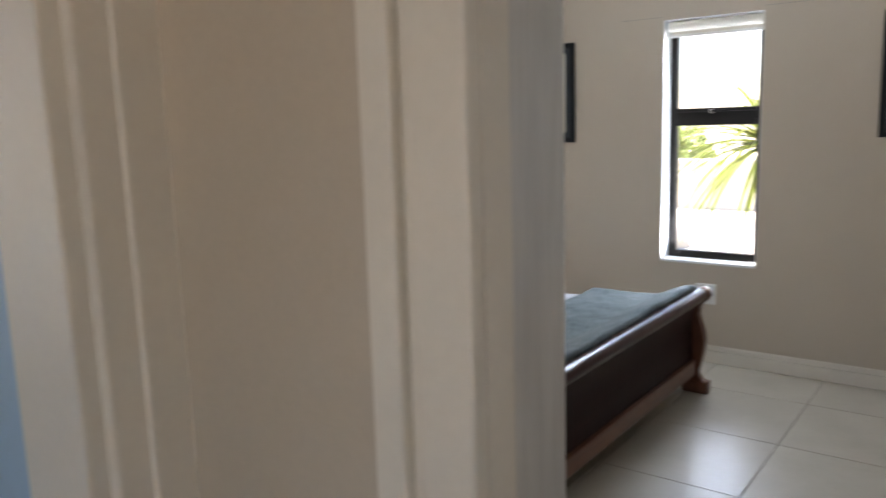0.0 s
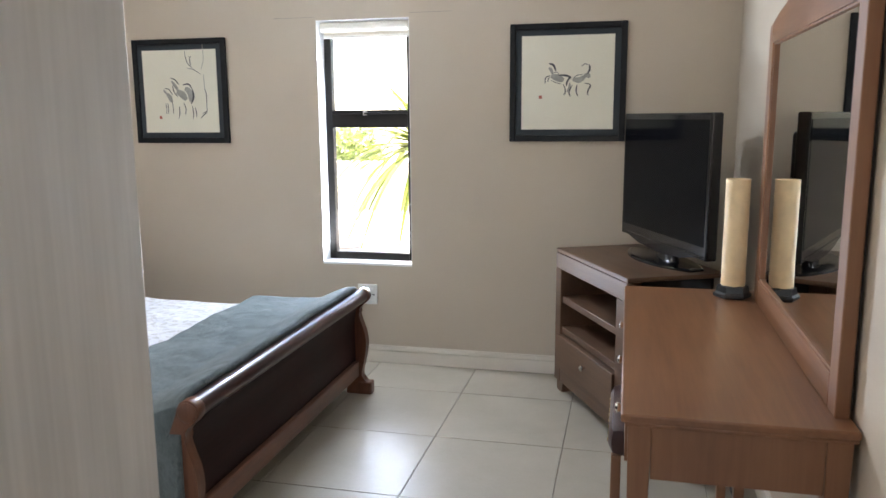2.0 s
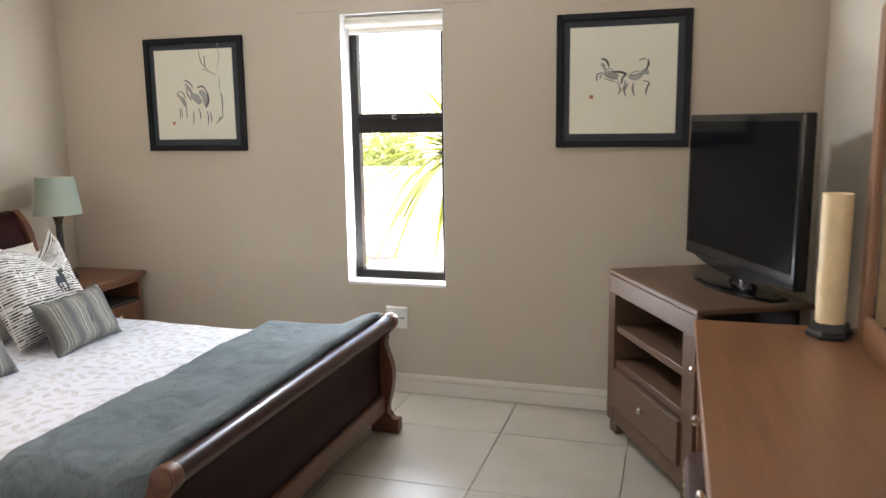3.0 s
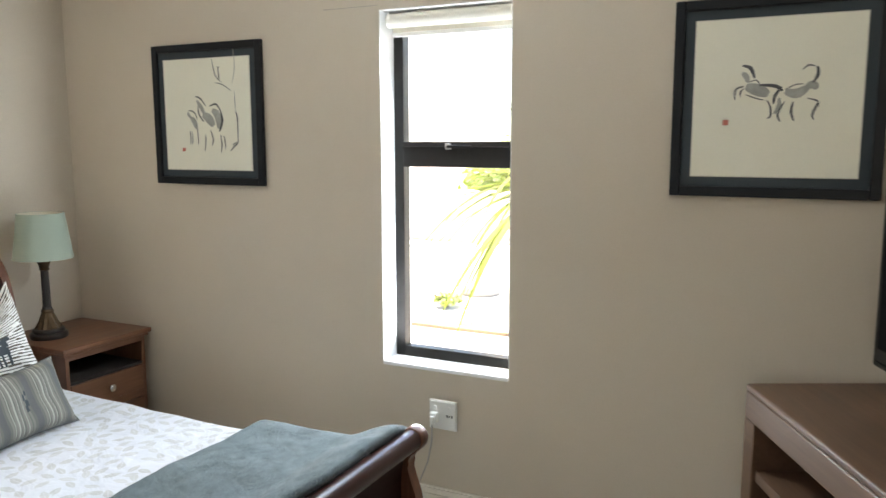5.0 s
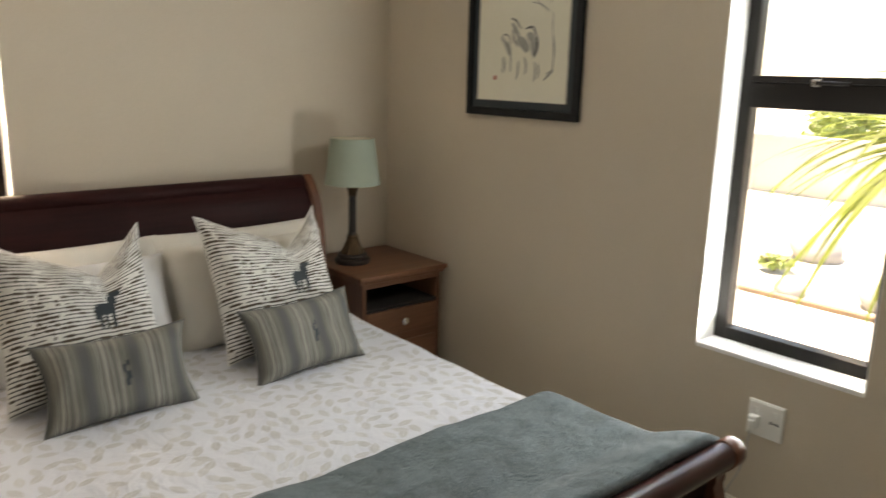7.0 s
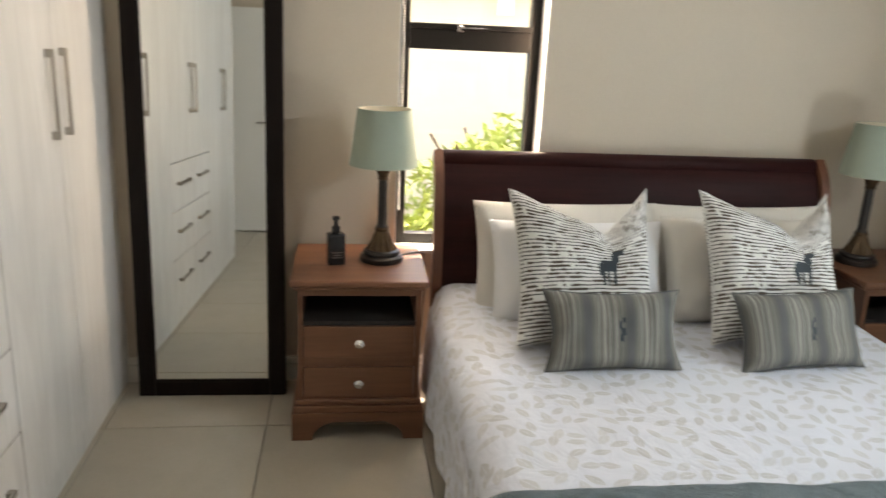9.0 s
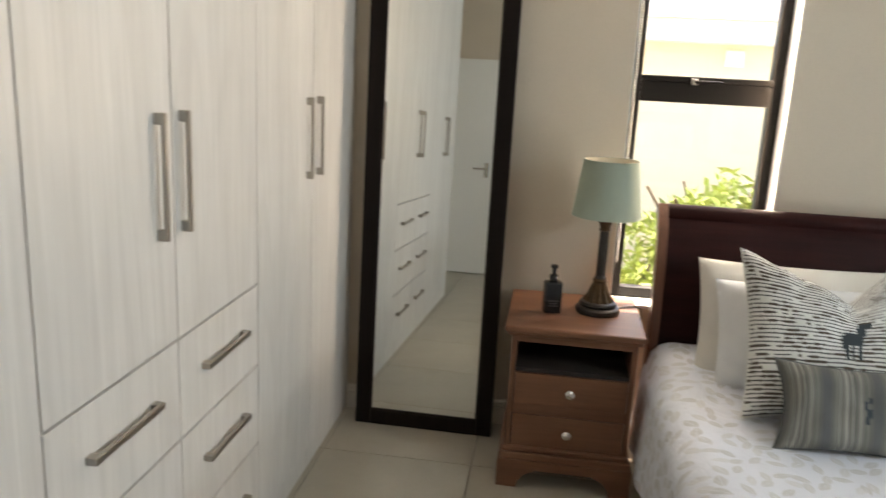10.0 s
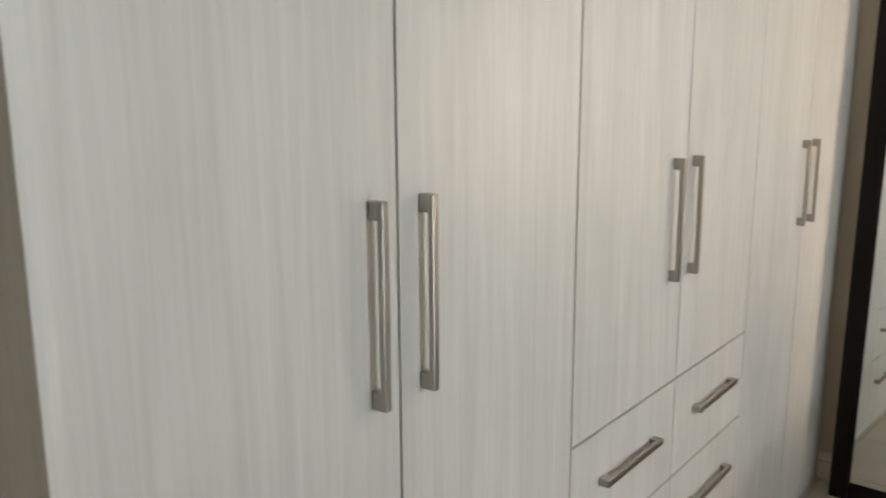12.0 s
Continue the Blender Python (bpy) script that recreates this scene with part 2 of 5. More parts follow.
def washed_board():
    """White-washed melamine with a vertical wood print."""
    m, n, l, b = nodes_of("white_washed_board")
    info = n.new("ShaderNodeObjectInfo")
    v = coords(n, l, (19, 19, 1.0))
    add = n.new("ShaderNodeVectorMath")
    add.operation = "ADD"
    scl = n.new("ShaderNodeVectorMath")
    scl.operation = "SCALE"
    scl.inputs[0].default_value = (31, 17, 23)
    l.new(info.outputs["Random"], scl.inputs["Scale"])
    l.new(v, add.inputs[0])
    l.new(scl.outputs[0], add.inputs[1])
    streak = noise_tex(n, l, add.outputs[0], 1.0, 6, 0.65, 1.1)
    wide = n.new("ShaderNodeMapping")
    wide.inputs["Scale"].default_value = (0.22, 0.22, 0.55)
    l.new(add.outputs[0], wide.inputs[0])
    broad = noise_tex(n, l, wide.outputs[0], 1.0, 3, 0.5, 0.8)
    fib = n.new("ShaderNodeMapping")
    fib.inputs["Scale"].default_value = (7, 7, 2.6)
    l.new(add.outputs[0], fib.inputs[0])
    fibre = noise_tex(n, l, fib.outputs[0], 1.0, 3)
    f = math_node(n, l, "MULTIPLY_ADD", streak, 0.44, math_node(n, l, "MULTIPLY_ADD", broad, 0.26, math_node(n, l, "MULTIPLY", fibre, 0.30)))
    rings = math_node(n, l, "SINE", math_node(n, l, "MULTIPLY", broad, 52.0))
    f = math_node(n, l, "MULTIPLY_ADD", rings, 0.034, f)
    f = ramp(n, l, f, 0.34, 0.68)
    l.new(mix_rgb(n, l, f, (0.585, 0.565, 0.535), (0.755, 0.735, 0.705)), b.inputs["Base Color"])
    l.new(math_node(n, l, "MULTIPLY_ADD", fibre, 0.15, 0.30), b.inputs["Roughness"])
    add_bump(n, l, b, fibre, 0.10, 0.001)
    return m


def zebra_cloth():
    """White cotton with rows of broken black dashes, on the UV map."""
    m, n, l, b = nodes_of("dashed_cotton")
    uv = coords(n, l, kind="UV")
    sep = n.new("ShaderNodeSeparateXYZ")
    l.new(uv, sep.inputs[0])
    wob = noise_tex(n, l, coords(n, l, (5, 5, 5), "UV"), 1.0, 2)
    row = math_node(n, l, "MULTIPLY", math_node(n, l, "MULTIPLY_ADD", wob, 0.010, sep.outputs[1]), 40.0)
    idx, fr = math_node(n, l, "FLOOR", row), math_node(n, l, "FRACT", row)
    comb = n.new("ShaderNodeCombineXYZ")
    l.new(math_node(n, l, "MULTIPLY", sep.outputs[0], 4.5), comb.inputs[0])
    l.new(math_node(n, l, "MULTIPLY", idx, 7.31), comb.inputs[1])
    brk = noise_tex(n, l, comb.outputs[0], 1.0, 2, 0.6)
    lane = n.new("ShaderNodeCombineXYZ")
    l.new(math_node(n, l, "MULTIPLY", sep.outputs[0], 11.0), lane.inputs[0])
    l.new(math_node(n, l, "MULTIPLY_ADD", idx, 5.17, 40.0), lane.inputs[1])
    thick = math_node(n, l, "GREATER_THAN", noise_tex(n, l, lane.outputs[0], 1.0, 1, 0.5), 0.56)
    width = math_node(n, l, "MULTIPLY_ADD", thick, 0.17, 0.145)
    near = math_node(n, l, "LESS_THAN", math_node(n, l, "ABSOLUTE", math_node(n, l, "SUBTRACT", fr, 0.5)), width)
    on = math_node(n, l, "MULTIPLY", near, math_node(n, l, "GREATER_THAN", math_node(n, l, "MULTIPLY_ADD", thick, 0.2, brk), 0.38))
    tone = mix_rgb(n, l, thick, (0.028, 0.025, 0.024), (0.085, 0.066, 0.048))
    l.new(mix_rgb(n, l, on, (0.70, 0.685, 0.645), tone), b.inputs["Base Color"])
    b.inputs["Roughness"].default_value = 0.95
    weave = noise_tex(n, l, coords(n, l), 320, 2)
    add_bump(n, l, b, weave, 0.35)
    return m


def striped_cloth():
    """Grey ticking with upright stripes of several widths, on the UV map."""
    m, n, l, b = nodes_of("striped_ticking")
    uv = coords(n, l, kind="UV")
    sep = n.new("ShaderNodeSeparateXYZ")
    l.new(uv, sep.inputs[0])
    p = math_node(n, l, "FRACT", math_node(n, l, "MULTIPLY_ADD", sep.outputs[0], 3.35, 0.46))
    r = n.new("ShaderNodeValToRGB")
    r.color_ramp.interpolation = "CONSTANT"
    slate, taupe, drab, cream = (0.078, 0.083, 0.083), (0.170, 0.163, 0.140), (0.110, 0.107, 0.096), (0.34, 0.33, 0.285)
    stops = [(0.0, taupe), (0.06, cream), (0.085, taupe), (0.15, drab), (0.18, taupe), (0.24, drab), (0.32, slate), (0.50, drab), (0.57, taupe), (0.64, drab), (0.66, cream), (0.68, drab), (0.71, taupe), (0.78, cream), (0.83, drab), (0.86, taupe), (0.92, cream), (0.94, drab)]
    e = r.color_ramp.elements
    while len(e) < len(stops):
        e.new(0.5)
    for el, (pos, v) in zip(e, stops):
        el.position, el.color = pos, (*v, 1)
    l.new(p, r.inputs[0])
    weave = noise_tex(n, l, coords(n, l), 420, 2)
    l.new(mix_rgb(n, l, math_node(n, l, "MULTIPLY", weave, 0.22), r.outputs[0], (0.26, 0.255, 0.225)), b.inputs["Base Color"])
    b.inputs["Roughness"].default_value = 0.95
    add_bump(n, l, b, weave, 0.4)
    return m


def leaf_print():
    """White cotton with scattered beige leaves: one turned ellipse in each cell, on the UV map in metres."""
    m, n, l, b = nodes_of("leaf_print_cotton")
    uv = coords(n, l, (17.5, 17.5, 1), "UV")
    vor = n.new("ShaderNodeTexVoronoi")
    vor.voronoi_dimensions = "2D"
    vor.inputs["Scale"].default_value, vor.inputs["Randomness"].default_value = 1.0, 0.8
    l.new(uv, vor.inputs["Vector"])
    off = n.new("ShaderNodeVectorMath")
    off.operation = "SUBTRACT"
    l.new(uv, off.inputs[0])
    l.new(vor.outputs["Position"], off.inputs[1])
    rgb = n.new("ShaderNodeSeparateColor")
    l.new(vor.outputs["Color"], rgb.inputs[0])
    rot = n.new("ShaderNodeVectorRotate")
    rot.rotation_type = "Z_AXIS"
    l.new(off.outputs[0], rot.inputs["Vector"])
    l.new(math_node(n, l, "MULTIPLY", rgb.outputs[0], 6.283), rot.inputs["Angle"])
    s = n.new("ShaderNodeSeparateXYZ")
    l.new(rot.outputs[0], s.inputs[0])
    x2 = math_node(n, l, "POWER", math_node(n, l, "ABSOLUTE", math_node(n, l, "MULTIPLY", s.outputs[0], 1.75)), 1.6)
    y1 = math_node(n, l, "MULTIPLY", math_node(n, l, "ABSOLUTE", s.outputs[1]), 4.1)
    inside = math_node(n, l, "LESS_THAN", math_node(n, l, "ADD", x2, y1), 1.0)
    vein = math_node(n, l, "GREATER_THAN", math_node(n, l, "ABSOLUTE", s.outputs[1]), 0.012)
    on = math_node(n, l, "MULTIPLY", inside, vein)
    tone = mix_rgb(n, l, rgb.outputs[1], (0.52, 0.515, 0.515), (0.61, 0.61, 0.62))
    l.new(mix_rgb(n, l, on, (0.68, 0.695, 0.745), tone), b.inputs["Base Color"])
    b.inputs["Roughness"].default_value = 0.9
    v = coords(n, l)
    wr = math_node(n, l, "MULTIPLY_ADD", noise_tex(n, l, v, 7, 4, 0.6, 0.8), 1.0, math_node(n, l, "MULTIPLY", noise_tex(n, l, v, 420, 2), 0.04))
    add_bump(n, l, b, wr, 0.5, 0.03)
    return m


def fleece_material():
    m, n, l, b = nodes_of("blue_grey_fleece")
    v = coords(n, l)
    pile = noise_tex(n, l, coords(n, l, (34, 15, 24)), 2.2, 5, 0.7, 2.0)
    soft = noise_tex(n, l, v, 9, 4, 0.6, 1.2)
    f = ramp(n, l, math_node(n, l, "MULTIPLY_ADD", pile, 0.5, math_node(n, l, "MULTIPLY", soft, 0.5)), 0.34, 0.68)
    l.new(mix_rgb(n, l, f, (0.055, 0.082, 0.092), (0.185, 0.240, 0.258)), b.inputs["Base Color"])
    b.inputs["Roughness"].default_value = 1.0
    b.inputs["Sheen Weight"].default_value, b.inputs["Sheen Roughness"].default_value = 0.22, 0.45
    add_bump(n, l, b, math_node(n, l, "MULTIPLY_ADD", soft, 1.2, pile), 1.0, 0.010)
    return m


GLASS, MIRROR, TILE, WASHED = glass_material(), mirror_material(), tile_material(), washed_board()
ZEBRA, STRIPED, LEAFY, FLEECE = zebra_cloth(), striped_cloth(), leaf_print(), fleece_material()


# ---- building helpers ----
def box(bm, x0, x1, y0, y1, z0, z1, bevel=0.0, seg=2):
    m = Matrix.Translation(((x0 + x1) / 2, (y0 + y1) / 2, (z0 + z1) / 2)) @ Matrix.Diagonal((abs(x1 - x0), abs(y1 - y0), abs(z1 - z0), 1))
    r = bmesh.ops.create_cube(bm, size=1, matrix=m)
    if bevel:
        edges = list({e for v in r["verts"] for e in v.link_edges})
        bmesh.ops.bevel(bm, geom=edges, offset=bevel, segments=seg, profile=0.5, affect="EDGES")
    return bm


def boxes(*specs, bevel=0.0):
    bm = bmesh.new()
    for s in specs:
        box(bm, *s, bevel=bevel)
    return bm


def block(x0, x1, y0, y1, z0, z1, bevel=0.0):
    return box(bmesh.new(), x0, x1, y0, y1, z0, z1, bevel)


def lathe(profile, seg=32, cx=0.0, cy=0.0, bm=None):
    bm = bm or bmesh.new()
    rings = []
    for r, z in profile:
        rings.append([bm.verts.new((cx + r * math.cos(2 * math.pi * i / seg), cy + r * math.sin(2 * math.pi * i / seg), z)) for i in range(seg)])
    for a, b in zip(rings, rings[1:]):
        for i in range(seg):
            bm.faces.new((a[i], a[(i + 1) % seg], b[(i + 1) % seg], b[i]))
    bm.faces.new(list(reversed(rings[0])))
    bm.faces.new(rings[-1])
    return bm


def tube(points, r, seg=8, bm=None):
    bm = bm or bmesh.new()
    pts = [Vector(p) for p in points]
    rings = []
    for i, p in enumerate(pts):
        d = (pts[min(i + 1, len(pts) - 1)] - pts[max(i - 1, 0)]).normalized()
        a = d.orthogonal().normalized() if abs(d.z) > 0.95 else d.cross(Vector((0, 0, 1))).normalized()
        c = d.cross(a)
        rings.append([bm.verts.new(p + r * (a * math.cos(2 * math.pi * k / seg) + c * math.sin(2 * math.pi * k / seg))) for k in range(seg)])
    for a, b in zip(rings, rings[1:]):
        for k in range(seg):
            bm.faces.new((a[k], a[(k + 1) % seg], b[(k + 1) % seg], b[k]))
    bm.faces.new(rings[0])
    bm.faces.new(rings[-1])
    return bm


def extrude_outline(outline, axis, lo, hi, bm=None, bevel=0.0):
    """A closed outline of two coordinates, drawn out along the third axis."""
    bm = bm or bmesh.new()

    def at(p, v):
        q = list(p)
        q.insert("xyz".index(axis), v)
        return q

    a = [bm.verts.new(at(p, lo)) for p in outline]
    b = [bm.verts.new(at(p, hi)) for p in outline]
    k = len(outline)
    made = [bm.faces.new(a), bm.faces.new(list(reversed(b)))]
    for i in range(k):
        made.append(bm.faces.new((a[i], b[i], b[(i + 1) % k], a[(i + 1) % k])))
    if bevel:
        bmesh.ops.bevel(bm, geom=list({e for f in made[:2] for e in f.edges}), offset=bevel, segments=2, profile=0.5, affect="EDGES")
    return bm


def part(name, bm, material, parent, label="", smooth=False):
    bmesh.ops.recalc_face_normals(bm, faces=bm.faces)
    me = bpy.data.meshes.new(name)
    bm.to_mesh(me)
    bm.free()
    me.materials.append(material)
    if smooth:
        for p in me.polygons:
            p.use_smooth = True
        me.set_sharp_from_angle(angle=radians(38))
    ob = new(name, me)
    if parent is not None:
        ob.parent = parent
    return tagged(ob, label)


def thing(name, label, category, group="", at=None):
    ob = new(name)
    ob.empty_display_size = 0.1
    if at is not None:
        ob.matrix_basis = at
    return tagged(ob, label, category, group)


def struct(name, bm, material, label="", category=""):
    return tagged(part(name, bm, material, None), label, category, "", "structure")


def solo(name, bm, material, label, category, group="", at=None, smooth=False):
    ob = tagged(part(name, bm, material, None, smooth=smooth), label, category, group)
    if at is not None:
        ob.matrix_basis = at
    return ob


def grid_mesh(nu, nv, f, uv, wrap=False):
    """A sheet of nu x nv quads from f(u, v), with a UV map from uv(u, v)."""
    bm = bmesh.new()
    layer = bm.loops.layers.uv.new("UVMap")
    vs = [[bm.verts.new(f(i / nu, j / nv)) for j in range(nv + 1)] for i in range(nu + 1)]
    for i in range(nu):
        for j in range(nv):
            face = bm.faces.new((vs[i][j], vs[i + 1][j], vs[i + 1][j + 1], vs[i][j + 1]))
            for loop, (a, b) in zip(face.loops, ((i, j), (i + 1, j), (i + 1, j + 1), (i, j + 1))):
                loop[layer].uv = uv(a / nu, b / nv)
    return bm

# ---- the room ----
XW, XE, YN, YS, ZC = -3.883, 0.425, 4.75, 0.62, 2.62
YD, YR = 0.475, 0.56  # the two sides of the door wall
WIN_N = (-2.0, -1.415, 0.625, 2.11)
WIN_W = (2.362, 2.975, 0.60, 2.11)
JL, JR = -0.487, 0.335  # the door opening

floor = struct("floor", block(-2.3, 1.3, -2.0, YS, -0.12, -0.006), GROUT, "beige porcelain floor tiles with thin dark joints", "floor")
floor_room = part("subfloor", block(XW - 0.2, XE + 0.2, YS, YN + 0.2, -0.12, -0.006), GROUT, floor)
ceiling = struct("ceiling", boxes((XW - 0.25, XE + 0.25, YS - 0.1, YN + 0.25, ZC, ZC + 0.12), (-2.3, 1.3, -2.0, YS - 0.1, ZC, ZC + 0.12)), CEILING_PAINT, "plain white painted ceiling", "ceiling")


def wall_with_hole(axis, lo, hi, depth0, depth1, hole):
    """A wall along one axis with one opening (from, to, bottom, top)."""
    a, b, z0, z1 = hole
    runs = [(lo, a, 0, ZC), (b, hi, 0, ZC), (a, b, z1, ZC)] + ([(a, b, 0, z0)] if z0 > 0 else [])
    bm = bmesh.new()
    for p, q, u, v in runs:
        if axis == "x":
            box(bm, p, q, depth0, depth1, u, v)
        else:
            box(bm, depth0, depth1, p, q, u, v)
    return bm


struct("wall_north", wall_with_hole("x", XW - 0.25, XE + 0.25, YN, YN + 0.25, WIN_N), PAINT, "beige painted plaster wall with a narrow window", "wall")
struct("wall_west", wall_with_hole("y", -0.1, YN, XW - 0.25, XW, WIN_W), PAINT, "beige painted plaster wall behind the bed", "wall")
struct("wall_east", block(XE, XE + 0.25, YS, YN, 0, ZC), PAINT, "beige painted plaster wall behind the dresser", "wall")
struct("wall_south", boxes((XW, -0.846, YS - 0.10, YS, 0, ZC)), PAINT, "plain plaster wall behind the wardrobe", "wall")
struct("wall_door", boxes((-0.846, JL - 0.045, YD, YR, 0, ZC), (JR + 0.045, XE + 0.25, YD, YR, 0, ZC), (JL - 0.045, JR + 0.045, YD, YR, 2.085, ZC), (XE, XE + 0.25, YR, YS, 0, ZC)), PAINT, "beige wall round the bedroom doorway", "wall")


def architrave(x0, x1, z1, y, out):
    """Moulded casing round an opening in a wall that faces along y; out: -1 towards the passage."""
    bm = bmesh.new()
    for a, b, c, d, w in ((x0 - 0.090, x0 - 0.060, 0, z1 + 0.090, 0.024), (x0 - 0.060, x0 - 0.048, 0, z1 + 0.060, 0.014), (x0 - 0.048, x0, 0, z1 + 0.048, 0.018),
                          (x1 + 0.060, x1 + 0.090, 0, z1 + 0.090, 0.024), (x1 + 0.048, x1 + 0.060, 0, z1 + 0.060, 0.014), (x1, x1 + 0.048, 0, z1 + 0.048, 0.018),
                          (x0 - 0.060, x1 + 0.060, z1 + 0.060, z1 + 0.090, 0.024), (x0 - 0.048, x1 + 0.048, z1 + 0.048, z1 + 0.060, 0.014), (x0, x1, z1, z1 + 0.048, 0.018)):
        box(bm, a, b, min(y, y + out * w), max(y, y + out * w), c, d, 0.003)
    return bm


door_frame = struct("door_frame", architrave(JL, min(JR, 0.322), 2.04, YD, -1), TRIM_PAINT, "white moulded door casing", "door frame")
part("jamb", boxes((JL - 0.045, JL, YD, YD + 0.036, 0, 2.04), (JL - 0.045, JL - 0.038, YD + 0.036, YR, 0, 2.04)), TRIM_PAINT, door_frame)
part("jamb", boxes((JR, JR + 0.045, YD, YD + 0.036, 0, 2.04), (JR + 0.038, JR + 0.045, YD + 0.036, YR, 0, 2.04)), TRIM_PAINT, door_frame)
part("lintel", boxes((JL - 0.045, JR + 0.045, YD, YR, 2.04, 2.085)), TRIM_PAINT, door_frame)


def lever_handle(parent, x, y, z):
    """A lever on a back plate, on a face that looks to -x; the lever points to -y."""
    h = part("door_handle", block(x - 0.008, x, y - 0.022, y + 0.022, z - 0.085, z + 0.055, 0.004), CHROME, parent, "satin chrome lever handle")
    part("lever", tube([(x - 0.006, y, z), (x - 0.045, y, z), (x - 0.05, y - 0.02, z), (x - 0.05, y - 0.12, z - 0.004)], 0.0085, 10), CHROME, h, smooth=True)


door = tagged(thing("door_1", "", ""), "white painted flush door standing open against the wall", "door", "", "structure")
leaf = part("door_leaf", block(XE - 0.062, XE - 0.022, YS + 0.005, YS + 0.815, 0.008, 2.03, 0.002), DOOR_PAINT, door)
lever_handle(leaf, XE - 0.062, YS + 0.745, 1.02)
part("hinge", lathe([(0.007, 0.25), (0.007, 0.33)], 12, XE - 0.070, YS + 0.005), CHROME, door)
part("hinge", lathe([(0.007, 1.72), (0.007, 1.80)], 12, XE - 0.070, YS + 0.005), CHROME, door)

# the passage outside the door
struct("wall_passage_north", boxes((XE + 0.25, 1.3, YD, YS, 0, ZC)), PAINT, "plain passage wall", "wall")
struct("wall_passage_west", boxes((-0.99, -0.87, 0.405, YD, 0, ZC), (-0.99, -0.87, -2.0, -0.42, 0, ZC), (-0.99, -0.87, -0.42, 0.405, 2.05, ZC)), PAINT, "beige passage wall with a second doorway", "wall")
struct("wall_passage_east", block(1.3, 1.42, -2.0, YS, 0, ZC), PAINT, "plain passage wall", "wall")
# opening added out of view to hold the passage fill lamp
struct("wall_passage_south", wall_with_hole("x", -2.3, 1.3, -2.12, -2.0, (-0.4, 0.6, 1.0, 1.9)), PAINT, "passage wall with an added opening for light, out of view", "wall")
struct("wall_bath_west", wall_with_hole("y", -2.0, YD, -2.42, -2.3, (-0.6, -0.1, 1.1, 1.9)), BLUE_PAINT, "pale blue painted wall of the next room", "wall")
struct("wall_bath_north", boxes((-2.3, -0.99, YD - 0.06, YD, 0, ZC)), BLUE_PAINT, "pale blue painted wall of the next room", "wall")
frame_2 = struct("door_frame_2", bmesh.new(), TRIM_PAINT, "white moulded casing of the second doorway", "door frame")
part("jamb", boxes((-0.87, -0.852, 0.395, YD + 0.010, 0, 2.11), (-0.87, -0.846, 0.43, YD + 0.010, 0, 2.11), (-0.995, -0.87, 0.375, 0.405, 0, 2.05), bevel=0.003), TRIM_PAINT, frame_2)
part("jamb", boxes((-0.87, -0.852, -0.485, -0.41, 0, 2.11), (-0.995, -0.87, -0.42, -0.39, 0, 2.05), bevel=0.003), TRIM_PAINT, frame_2)
part("lintel", boxes((-0.87, -0.852, -0.41, 0.395, 2.04, 2.11), bevel=0.003), TRIM_PAINT, frame_2)


def skirting(name, x0, x1, y0, y1, nx, ny):
    """A stepped skirting against a wall; nx, ny: the way from the wall into the room."""
    bm = bmesh.new()
    for t, z0, z1 in ((0.014, 0, 0.078), (0.006, 0.078, 0.084), (0.018, 0.084, 0.106), (0.010, 0.106, 0.113)):
        if ny:
            box(bm, x0, x1, min(y0, y0 + ny * t), max(y0, y0 + ny * t), z0, z1, 0.002)
        else:
            box(bm, min(x0, x0 + nx * t), max(x0, x0 + nx * t), y0, y1, z0, z1, 0.002)
    return struct(name, bm, TRIM_PAINT, "white moulded skirting board", "skirting")


skirting("baseboard", XW, XE, YN, YN, 0, -1)
skirting("baseboard", XW, XW, 1.22, YN - 0.016, 1, 0)
skirting("baseboard", XE, XE, YS + 0.83, YN - 0.016, -1, 0)


